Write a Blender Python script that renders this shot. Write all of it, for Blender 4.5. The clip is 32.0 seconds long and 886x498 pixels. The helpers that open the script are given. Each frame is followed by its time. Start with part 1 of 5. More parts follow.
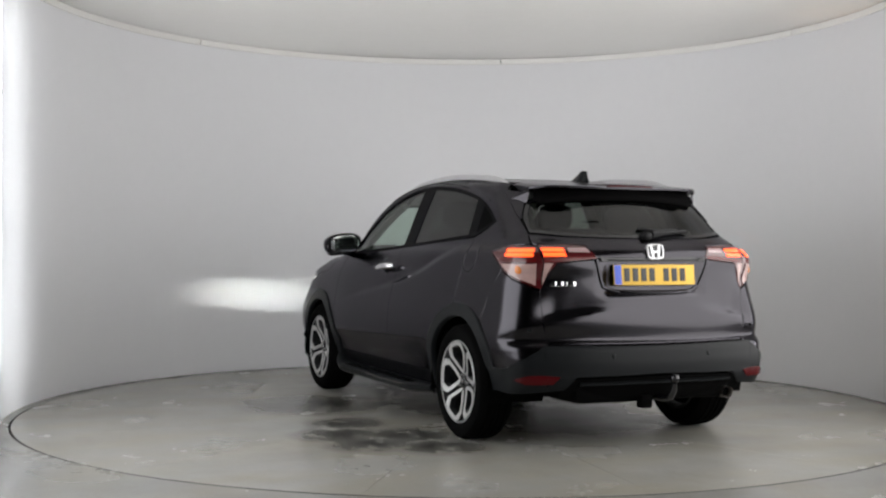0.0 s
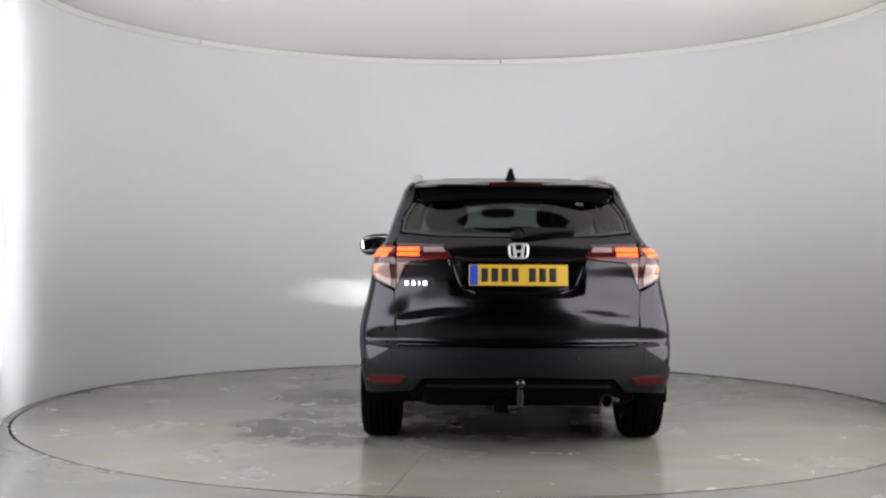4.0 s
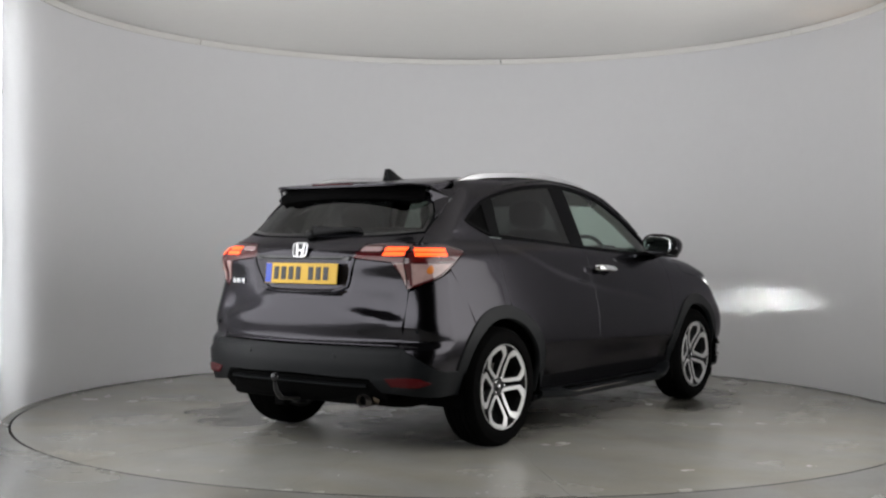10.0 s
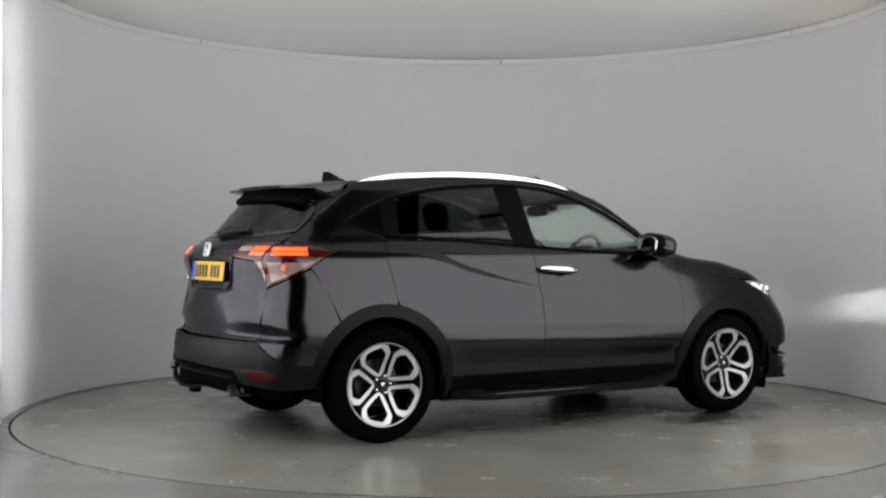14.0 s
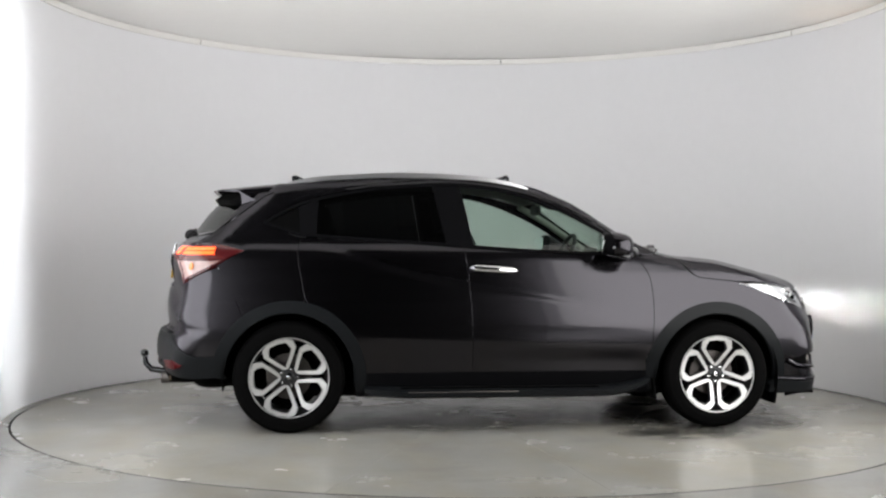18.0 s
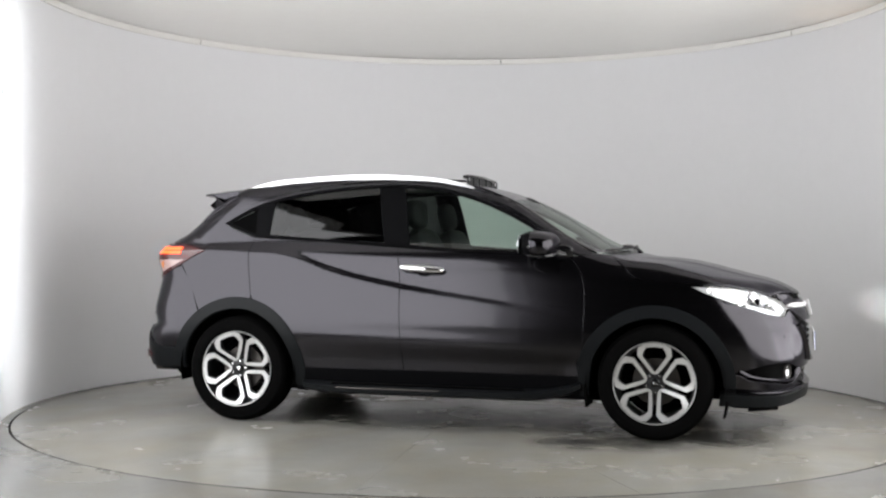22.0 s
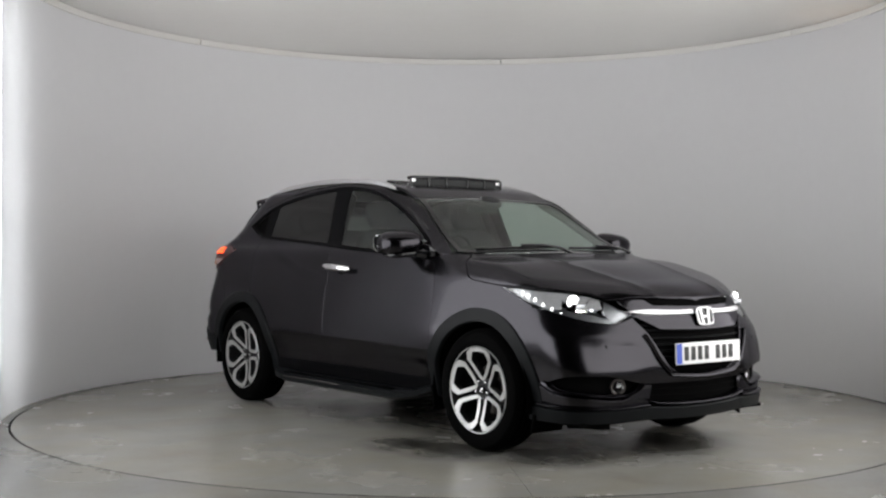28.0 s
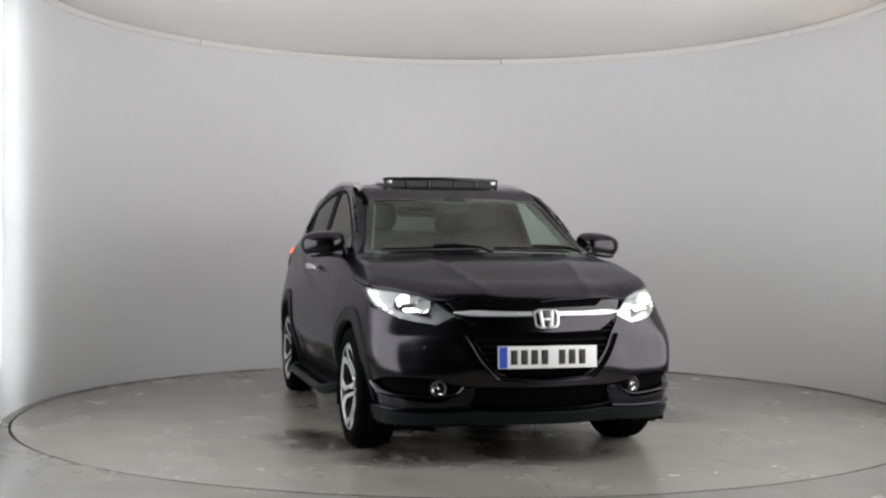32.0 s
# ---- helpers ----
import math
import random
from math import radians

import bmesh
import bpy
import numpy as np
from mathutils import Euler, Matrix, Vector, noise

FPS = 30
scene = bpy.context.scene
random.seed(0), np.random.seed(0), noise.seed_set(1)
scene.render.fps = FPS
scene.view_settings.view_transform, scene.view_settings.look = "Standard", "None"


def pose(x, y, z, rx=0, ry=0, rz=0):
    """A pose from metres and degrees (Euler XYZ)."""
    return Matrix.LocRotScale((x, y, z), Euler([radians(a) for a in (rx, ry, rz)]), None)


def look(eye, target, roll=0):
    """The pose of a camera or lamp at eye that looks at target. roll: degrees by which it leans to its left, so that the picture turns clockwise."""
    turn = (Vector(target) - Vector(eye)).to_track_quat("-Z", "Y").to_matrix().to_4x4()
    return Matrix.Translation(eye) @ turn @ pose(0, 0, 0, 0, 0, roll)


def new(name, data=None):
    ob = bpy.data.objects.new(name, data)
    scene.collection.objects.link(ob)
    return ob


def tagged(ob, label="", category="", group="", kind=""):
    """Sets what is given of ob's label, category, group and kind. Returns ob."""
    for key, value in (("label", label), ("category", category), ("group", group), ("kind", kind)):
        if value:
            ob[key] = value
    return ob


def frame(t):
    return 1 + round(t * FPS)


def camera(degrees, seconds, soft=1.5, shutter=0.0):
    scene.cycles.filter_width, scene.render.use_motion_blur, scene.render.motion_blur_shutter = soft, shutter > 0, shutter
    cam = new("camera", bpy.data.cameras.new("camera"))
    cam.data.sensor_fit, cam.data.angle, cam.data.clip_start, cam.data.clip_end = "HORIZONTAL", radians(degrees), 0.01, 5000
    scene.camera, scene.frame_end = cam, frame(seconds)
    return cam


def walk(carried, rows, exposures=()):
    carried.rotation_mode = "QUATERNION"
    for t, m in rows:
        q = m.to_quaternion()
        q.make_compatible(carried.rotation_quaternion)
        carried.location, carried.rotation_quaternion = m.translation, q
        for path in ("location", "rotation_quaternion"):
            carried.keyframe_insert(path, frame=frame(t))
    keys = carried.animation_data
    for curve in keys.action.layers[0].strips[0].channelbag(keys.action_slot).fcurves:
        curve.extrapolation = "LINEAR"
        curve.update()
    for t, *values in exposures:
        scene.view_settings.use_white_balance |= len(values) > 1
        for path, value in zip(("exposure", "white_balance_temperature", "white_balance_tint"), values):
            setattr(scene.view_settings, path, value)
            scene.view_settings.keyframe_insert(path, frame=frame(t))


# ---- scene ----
from mathutils import geometry

# ---- camera ----
cam = camera(41.16, 32.0, soft=2.3)
EYE = pose(-0.117, -8.144, 1.097, 89.959, 0, 0.354) @ pose(0, 0, 0, 0, 0, 0.273)
EXPOSURES = [(0, -0.89), (1, -0.80), (3, -0.70), (6, -0.58), (7, -0.58), (8, -0.62), (9, -0.81), (10, -1.09), (11, -1.36), (12, -1.45), (13, -1.43), (14, -1.28),
             (17, -0.71), (18, -0.52), (19, -0.42), (20, -0.45), (21, -0.52), (22, -0.63), (23, -0.98), (24, -1.15), (25, -1.22), (27.5, -1.20), (28, -1.14), (29, -1.05), (30, -0.96), (31, -0.90), (32, -0.86)]
walk(cam, [(0, EYE), (32.0, EYE)], EXPOSURES)


def heading(t):
    """The turntable's turn at t seconds: the car's heading, in degrees clockwise from straight away."""
    return -23.95 + 5.90 * t


# ---- light ----
world = bpy.data.worlds.new("room")
scene.world = world
world.use_nodes = True
world.node_tree.nodes["Background"].inputs[0].default_value = (0.006, 0.006, 0.0065, 1)
world.node_tree.nodes["Background"].inputs[1].default_value = 1.0


def area(name, m, sx, sy, watts, color=(1, 1, 1)):
    la = bpy.data.lights.new(name, "AREA")
    la.shape, la.size, la.size_y, la.energy, la.color = "RECTANGLE", sx, sy, watts, color
    ob = new(name, la)
    ob.matrix_world = m
    return ob


area("side_light_left", look((-2.305, -2.575, 1.5), (-1.362, -2.243, 1.5)), 3.76, 2.3, 178, (0.97, 0.98, 1))
area("side_light_right", look((2.315, -2.30, 1.5), (1.375, -1.960, 1.5)), 3.62, 2.3, 165, (1, 0.985, 0.97))
# strips behind the fabric: one behind the wall's end, two over the ceiling membrane, the smaller one warm
area("edge_light", look((-3.27, -0.50, 1.42), (-2.4, -0.40, 1.42)), 0.70, 2.7, 150, (0.95, 0.98, 1))
area("ceiling_light", look((-0.2, 1.1, 3.28), (-0.2, 1.1, 2.0)), 4.6, 3.0, 205, (1, 0.99, 0.97))
area("ceiling_light_warm", look((2.75, 0.75, 3.25), (2.75, 0.75, 2.0)), 0.5, 0.6, 9, (1, 0.66, 0.36))


# ---- materials ----
def mat(name, color, rough=0.5, metal=0.0, coat=0.0, emit=0.0, emit_color=None, var=0.0, scale=8.0, bump=0.0, spec=0.5):
    """A surface: base colour with two scales of variation, grain and gloss."""
    m = bpy.data.materials.new(name)
    m.use_nodes = True
    nt = m.node_tree
    b = nt.nodes["Principled BSDF"]
    b.inputs["Base Color"].default_value = (*color, 1)
    b.inputs["Roughness"].default_value = rough
    b.inputs["Metallic"].default_value = metal
    b.inputs["Coat Weight"].default_value = coat
    b.inputs["Coat Roughness"].default_value = 0.06
    b.inputs["Specular IOR Level"].default_value = spec
    if emit:
        b.inputs["Emission Color"].default_value = (*(emit_color or color), 1)
        b.inputs["Emission Strength"].default_value = emit
    if var or bump:
        co = nt.nodes.new("ShaderNodeTexCoord")
        n1, n2 = nt.nodes.new("ShaderNodeTexNoise"), nt.nodes.new("ShaderNodeTexNoise")
        n1.inputs["Scale"].default_value, n2.inputs["Scale"].default_value = scale, scale * 14
        n1.inputs["Detail"].default_value, n2.inputs["Detail"].default_value = 5, 3
        for n in (n1, n2):
            nt.links.new(co.outputs["Object"], n.inputs["Vector"])
        add = nt.nodes.new("ShaderNodeMath")
        add.operation = "ADD"
        nt.links.new(n1.outputs["Fac"], add.inputs[0])
        nt.links.new(n2.outputs["Fac"], add.inputs[1])
        if var:
            mr = nt.nodes.new("ShaderNodeMapRange")
            mr.inputs["From Min"].default_value, mr.inputs["From Max"].default_value = 0.6, 1.4
            mr.inputs["To Min"].default_value, mr.inputs["To Max"].default_value = 1 - var, 1 + var
            nt.links.new(add.outputs[0], mr.inputs["Value"])
            mix = nt.nodes.new("ShaderNodeVectorMath")
            mix.operation = "SCALE"
            mix.inputs[0].default_value = color
            nt.links.new(mr.outputs[0], mix.inputs["Scale"])
            nt.links.new(mix.outputs[0], b.inputs["Base Color"])
        if bump:
            bp = nt.nodes.new("ShaderNodeBump")
            bp.inputs["Strength"].default_value, bp.inputs["Distance"].default_value = 0.4, bump
            nt.links.new(n2.outputs["Fac"], bp.inputs["Height"])
            nt.links.new(bp.outputs[0], b.inputs["Normal"])
    return m


def glass(name, tint, gloss=0.05):
    m = bpy.data.materials.new(name)
    m.use_nodes = True
    nt = m.node_tree
    nt.nodes.remove(nt.nodes["Principled BSDF"])
    tr, gl, mx, lw, pw, ma = (nt.nodes.new("ShaderNode" + k) for k in ("BsdfTransparent", "BsdfGlossy", "MixShader", "LayerWeight", "Math", "Math"))
    tr.inputs["Color"].default_value = (*tint, 1)
    gl.inputs["Roughness"].default_value = 0.02
    lw.inputs["Blend"].default_value = 0.5
    pw.operation, ma.operation = "POWER", "MULTIPLY_ADD"
    pw.inputs[1].default_value = 3.5
    ma.inputs[1].default_value, ma.inputs[2].default_value = 0.5, gloss
    nt.links.new(lw.outputs["Facing"], pw.inputs[0])
    nt.links.new(pw.outputs[0], ma.inputs[0])
    nt.links.new(ma.outputs[0], mx.inputs[0])
    nt.links.new(tr.outputs[0], mx.inputs[1])
    nt.links.new(gl.outputs[0], mx.inputs[2])
    nt.links.new(mx.outputs[0], nt.nodes["Material Output"].inputs["Surface"])
    return m


# dried puddles, tyre dirt and painted under-car shade on the turntable: x, y, radius
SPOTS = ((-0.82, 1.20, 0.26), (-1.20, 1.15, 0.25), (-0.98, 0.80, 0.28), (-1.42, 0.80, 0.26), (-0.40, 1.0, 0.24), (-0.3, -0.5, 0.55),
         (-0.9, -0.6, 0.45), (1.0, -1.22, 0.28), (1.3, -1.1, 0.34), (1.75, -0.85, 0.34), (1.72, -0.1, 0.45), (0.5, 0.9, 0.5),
         # these broad three deepen the car's shade in the deck colour
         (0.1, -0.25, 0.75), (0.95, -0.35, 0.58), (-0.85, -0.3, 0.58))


def floor_material(name, base, stains, spots=()):
    """Worn grey floor paint: broad dirt, tyre scuffs and fine speckles, with a patchy sheen."""
    m = bpy.data.materials.new(name)
    m.use_nodes = True
    nt = m.node_tree
    b = nt.nodes["Principled BSDF"]
    co = nt.nodes.new("ShaderNodeTexCoord")

    def noise_node(scale, detail, stretch=(1, 1, 1), rough=0.6):
        mp, n = nt.nodes.new("ShaderNodeMapping"), nt.nodes.new("ShaderNodeTexNoise")
        mp.inputs["Scale"].default_value = stretch
        n.inputs["Scale"].default_value, n.inputs["Detail"].default_value, n.inputs["Roughness"].default_value = scale, detail, rough
        nt.links.new(co.outputs["Object"], mp.inputs[0])
        nt.links.new(mp.outputs[0], n.inputs["Vector"])
        return n

    def ramp(src, a, c, lo, hi):
        r = nt.nodes.new("ShaderNodeMapRange")
        r.inputs["From Min"].default_value, r.inputs["From Max"].default_value = a, c
        r.inputs["To Min"].default_value, r.inputs["To Max"].default_value = lo, hi
        nt.links.new(src, r.inputs["Value"])
        return r.outputs[0]

    def times(u, v):
        t = nt.nodes.new("ShaderNodeMath")
        t.operation = "MULTIPLY"
        nt.links.new(u, t.inputs[0])
        nt.links.new(v, t.inputs[1])
        return t.outputs[0]

    broad, fine = noise_node(1.3, 6), noise_node(60, 3)
    scuff, speck = noise_node(2.6, 4, (0.35, 1, 1), 0.6), noise_node(9, 3)
    f = times(ramp(broad.outputs["Fac"], 0.3, 0.7, 0.90, 1.07), ramp(fine.outputs["Fac"], 0.3, 0.7, 0.96, 1.04))
    f = times(f, ramp(scuff.outputs["Fac"], 0.60, 0.72, 1.0, 1 - 0.45 * stains))
    f = times(f, ramp(speck.outputs["Fac"], 0.70, 0.78, 1.0, 1 - 0.4 * stains))
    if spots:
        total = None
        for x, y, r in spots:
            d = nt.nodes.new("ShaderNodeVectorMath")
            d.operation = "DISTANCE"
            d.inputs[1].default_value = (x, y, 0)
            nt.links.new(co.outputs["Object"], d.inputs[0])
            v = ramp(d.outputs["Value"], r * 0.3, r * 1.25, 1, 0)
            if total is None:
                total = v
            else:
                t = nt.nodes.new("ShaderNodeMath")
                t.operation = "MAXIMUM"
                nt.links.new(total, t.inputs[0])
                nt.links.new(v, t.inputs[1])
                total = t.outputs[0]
        # dirt and the painted shade below the car share one blotchy mask
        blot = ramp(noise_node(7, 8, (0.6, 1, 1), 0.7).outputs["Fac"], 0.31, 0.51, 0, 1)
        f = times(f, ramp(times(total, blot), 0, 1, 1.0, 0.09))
    sc = nt.nodes.new("ShaderNodeVectorMath")
    sc.operation = "SCALE"
    sc.inputs[0].default_value = base
    nt.links.new(f, sc.inputs["Scale"])
    warm = nt.nodes.new("ShaderNodeMix")
    warm.data_type = "RGBA"
    warm.blend_type = "MULTIPLY"
    warm.inputs["B"].default_value = (0.96, 0.91, 0.80, 1)
    nt.links.new(ramp(noise_node(2.2, 6, (1, 0.5, 1)).outputs["Fac"], 0.40, 0.68, 0, 0.9), warm.inputs["Factor"])
    nt.links.new(sc.outputs[0], warm.inputs["A"])
    nt.links.new(warm.outputs["Result"], b.inputs["Base Color"])
    nt.links.new(ramp(broad.outputs["Fac"], 0.3, 0.7, 0.20, 0.30), b.inputs["Roughness"])
    b.inputs["Specular IOR Level"].default_value = 0.5
    bp = nt.nodes.new("ShaderNodeBump")
    bp.inputs["Strength"].default_value, bp.inputs["Distance"].default_value = 0.06, 0.0008
    nt.links.new(noise_node(5, 5).outputs["Fac"], bp.inputs["Height"])
    nt.links.new(bp.outputs[0], b.inputs["Normal"])
    return m


def wall_material(name, color):
    """Stretched white fabric: faint upright folds and broad unevenness."""
    m = mat(name, color, 0.75, var=0.015, scale=0.9)
    nt = m.node_tree
    co, mp, n, bp = (nt.nodes.new("ShaderNode" + k) for k in ("TexCoord", "Mapping", "TexNoise", "Bump"))
    mp.inputs["Scale"].default_value = (1, 1, 0.03)
    n.inputs["Scale"].default_value, n.inputs["Detail"].default_value = 7.0, 3
    bp.inputs["Strength"].default_value, bp.inputs["Distance"].default_value = 0.35, 0.006
    nt.links.new(co.outputs["Object"], mp.inputs[0])
    nt.links.new(mp.outputs[0], n.inputs["Vector"])
    nt.links.new(n.outputs["Fac"], bp.inputs["Height"])
    nt.links.new(bp.outputs[0], nt.nodes["Principled BSDF"].inputs["Normal"])
    return m


def lit_through(m, color):
    """Thin fabric: some of the light that falls on its back comes through."""
    nt = m.node_tree
    tl, add = nt.nodes.new("ShaderNodeBsdfTranslucent"), nt.nodes.new("ShaderNodeAddShader")
    tl.inputs["Color"].default_value = (*color, 1)
    nt.links.new(nt.nodes["Principled BSDF"].outputs[0], add.inputs[0])
    nt.links.new(tl.outputs[0], add.inputs[1])
    nt.links.new(add.outputs[0], nt.nodes["Material Output"].inputs["Surface"])
    return m


WALL = wall_material("white_stretched_fabric", (0.78, 0.78, 0.795))
FABRIC = lit_through(wall_material("thin_white_stretched_fabric", (0.78, 0.78, 0.795)), (0.16, 0.16, 0.16))
CEIL = lit_through(mat("white_ceiling_membrane", (0.82, 0.81, 0.79), 0.6, var=0.02, scale=0.7), (0.14, 0.14, 0.14))
TRIM = mat("off_white_trim", (0.90, 0.89, 0.86), 0.5, var=0.03, scale=3)
FLOOR = floor_material("painted_concrete", (0.236, 0.236, 0.222), 0.15)
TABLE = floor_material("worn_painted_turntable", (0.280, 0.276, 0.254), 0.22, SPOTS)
ROOM = mat("dark_room", (0.02, 0.02, 0.022), 0.8, var=0.1, scale=1)
GAP = mat("black_gap", (0.01, 0.01, 0.01), 0.9)

PAINT = mat("dark_grey_violet_metallic_paint", (0.0335, 0.0319, 0.0360), 0.215, 1.0, coat=0.22, var=0.03, scale=40)
PAINT.node_tree.nodes["Principled BSDF"].inputs["Specular Tint"].default_value = (0.66, 0.65, 0.69, 1)
PAINT.node_tree.nodes["Principled BSDF"].inputs["Coat Roughness"].default_value = 0.04
BLACK = mat("black_liner", (0.002, 0.002, 0.002), 0.9, spec=0.03)
GLOSS = mat("gloss_black_trim", (0.005, 0.005, 0.006), 0.14, coat=0.2, spec=0.4)
PLASTIC = mat("grained_dark_grey_plastic", (0.0048, 0.0056, 0.0064), 0.42, var=0.08, scale=30, bump=0.0006, spec=0.12)
RUBBER = mat("tyre_rubber", (0.0025, 0.0025, 0.0025), 0.8, var=0.15, scale=12, bump=0.0008, spec=0.02)
PILLAR = mat("satin_black_pillar", (0.003, 0.003, 0.0035), 0.5, spec=0.03)
CHROME = mat("chrome", (0.82, 0.82, 0.83), 0.10, 1.0)
EMBLEM = mat("bright_plated_plastic", (0.68, 0.68, 0.69), 0.32, 0.55)
SATIN = mat("satin_silver", (0.72, 0.72, 0.73), 0.30, 1.0)
ALLOY = mat("machined_alloy", (0.58, 0.58, 0.575), 0.38, 0.80, var=0.03, scale=30)
ALLOYDARK = mat("black_painted_alloy", (0.015, 0.015, 0.016), 0.35, 0.3)
STEEL = mat("brake_steel", (0.11, 0.10, 0.095), 0.5, 1.0, var=0.15, scale=20)
RUST = mat("rusty_steel", (0.07, 0.05, 0.03), 0.7, 0.4, var=0.3, scale=25)
SEAT = mat("dark_seat_fabric", (0.022, 0.022, 0.024), 0.85, var=0.15, scale=60, bump=0.0008)
TRIMGREY = mat("light_cabin_lining", (0.22, 0.225, 0.205), 0.8, var=0.05, scale=30)
CABIN = mat("dark_cabin_plastic", (0.018, 0.019, 0.02), 0.6, var=0.1, scale=30)
CLEAR = glass("clear_lens", (0.96, 0.97, 0.97), 0.04)
SCREEN = glass("green_tinted_glass", (0.68, 0.78, 0.72), 0.055)
PRIVACY = glass("dark_privacy_glass", (0.055, 0.06, 0.058), 0.035)
REARGLASS = glass("dark_rear_glass", (0.14, 0.155, 0.145), 0.04)
DARKRED = mat("dark_red_lens", (0.055, 0.006, 0.007), 0.12, coat=0.4)
BRAKE = mat("red_reflector", (0.045, 0.002, 0.003), 0.25, coat=0.1, spec=0.15)
LITRED = mat("lit_tail_bar", (0.9, 0.06, 0.02), 0.3, emit=4.6, emit_color=(1, 0.10, 0.014))
LITHALO = mat("lit_red_halo", (0.06, 0.004, 0.004), 0.25, emit=0.03, emit_color=(1, 0.03, 0.02))
PINK = mat("frosted_pinkish_lens", (0.30, 0.20, 0.185), 0.16, coat=0.5, var=0.3, scale=18, emit=0.04, emit_color=(1, 0.62, 0.55))
LAMPWHITE = mat("lit_white_led", (1, 1, 1), 0.3, emit=9.0, emit_color=(1, 1, 0.98))
BEAM = mat("lit_headlamp_projector", (1, 1, 1), 0.3, emit=13000.0, emit_color=(1, 1, 0.94))
LENSGREY = mat("smoked_lens", (0.30, 0.20, 0.20), 0.2, coat=1.0)
BOWL = mat("lamp_bowl_silver", (0.42, 0.43, 0.45), 0.3, 1.0)
LAMPSILVER = mat("lamp_housing_silver", (0.55, 0.55, 0.56), 0.42, 0.45, var=0.15, scale=40)
MATT = mat("matt_black_mesh", (0.006, 0.006, 0.0065), 0.6, spec=0.2)
REFLECT = mat("lamp_reflector", (0.75, 0.75, 0.77), 0.12, 1.0)
PLATEY = mat("yellow_plate", (0.60, 0.37, 0.04), 0.4, spec=0.3)
PLATEW = mat("white_plate", (0.80, 0.80, 0.80), 0.4, spec=0.3)
PLATEB = mat("blue_plate_band", (0.02, 0.06, 0.42), 0.4)
INK = mat("black_plate_bars", (0.01, 0.01, 0.01), 0.5)
MIRROR = mat("mirror_glass", (0.85, 0.9, 0.9), 0.02, 1.0)
MESHGREY = mat("grey_mesh", (0.03, 0.032, 0.032), 0.7)


# ---- making meshes ----
def mesh(name, verts, faces, material, parent=None, normals=None, smooth=True, label=""):
    me = bpy.data.meshes.new(name)
    me.from_pydata([tuple(v) for v in verts], [], [tuple(f) for f in faces])
    me.materials.append(material)
    if smooth:
        me.shade_smooth()
    if normals is not None:
        me.normals_split_custom_set_from_vertices([tuple(n) for n in normals])
    ob = new(name, me)
    ob.parent = parent
    return tagged(ob, label) if label else ob


def part(name, bm, material, parent, label="", smooth=True, angle=35):
    me = bpy.data.meshes.new(name)
    bmesh.ops.recalc_face_normals(bm, faces=bm.faces)
    bm.to_mesh(me)
    bm.free()
    me.materials.append(material)
    if smooth:
        me.shade_smooth()
        me.set_sharp_from_angle(angle=radians(angle))
    ob = new(name, me)
    ob.parent = parent
    return tagged(ob, label) if label else ob


def box(sx, sy, sz, m, bevel=0.0, seg=2, bm=None):
    """A box with rounded edges, added to bm."""
    b = bmesh.new()
    bmesh.ops.create_cube(b, size=1, matrix=Matrix.Diagonal((sx, sy, sz, 1)))
    if bevel:
        bmesh.ops.bevel(b, geom=list(b.edges), offset=bevel, segments=seg, affect="EDGES", profile=0.5)
    bmesh.ops.transform(b, matrix=m, verts=b.verts)
    return join(bm, b)


def join(bm, b):
    if bm is None:
        return b
    tmp = bpy.data.meshes.new("tmp")
    b.to_mesh(tmp)
    b.free()
    bm.from_mesh(tmp)
    bpy.data.meshes.remove(tmp)
    return bm


def lathe(profile, m, seg=48, bm=None, closed=False):
    """A turned shape about y: profile rows are (radius, y)."""
    b = bmesh.new()
    rings = []
    for r, y in profile:
        rings.append([b.verts.new((r * math.cos(2 * math.pi * i / seg), y, r * math.sin(2 * math.pi * i / seg))) for i in range(seg)])
    pairs = list(zip(rings, rings[1:])) + ([(rings[-1], rings[0])] if closed else [])
    for u, v in pairs:
        for i in range(seg):
            j = (i + 1) % seg
            b.faces.new((u[i], u[j], v[j], v[i]))
    bmesh.ops.transform(b, matrix=m, verts=b.verts)
    return join(bm, b)


def tube(points, radius, seg=10, bm=None, flat=1.0):
    """A rod along points, with closed ends."""
    b = bmesh.new()
    pts = [Vector(p) for p in points]
    rings = []
    for i, p in enumerate(pts):
        t = (pts[min(i + 1, len(pts) - 1)] - pts[max(i - 1, 0)]).normalized()
        u = t.cross(Vector((0, 0, 1)))
        if u.length < 0.1:
            u = t.cross(Vector((1, 0, 0)))
        u.normalize()
        w = u.cross(t)
        r = radius[i] if isinstance(radius, (list, tuple)) else radius
        rings.append([b.verts.new(p + u * r * math.cos(a) + w * r * flat * math.sin(a)) for a in [2 * math.pi * k / seg for k in range(seg)]])
    for u, v in zip(rings, rings[1:]):
        for k in range(seg):
            b.faces.new((u[k], u[(k + 1) % seg], v[(k + 1) % seg], v[k]))
    b.faces.new(rings[0][::-1])
    b.faces.new(rings[-1])
    return join(bm, b)


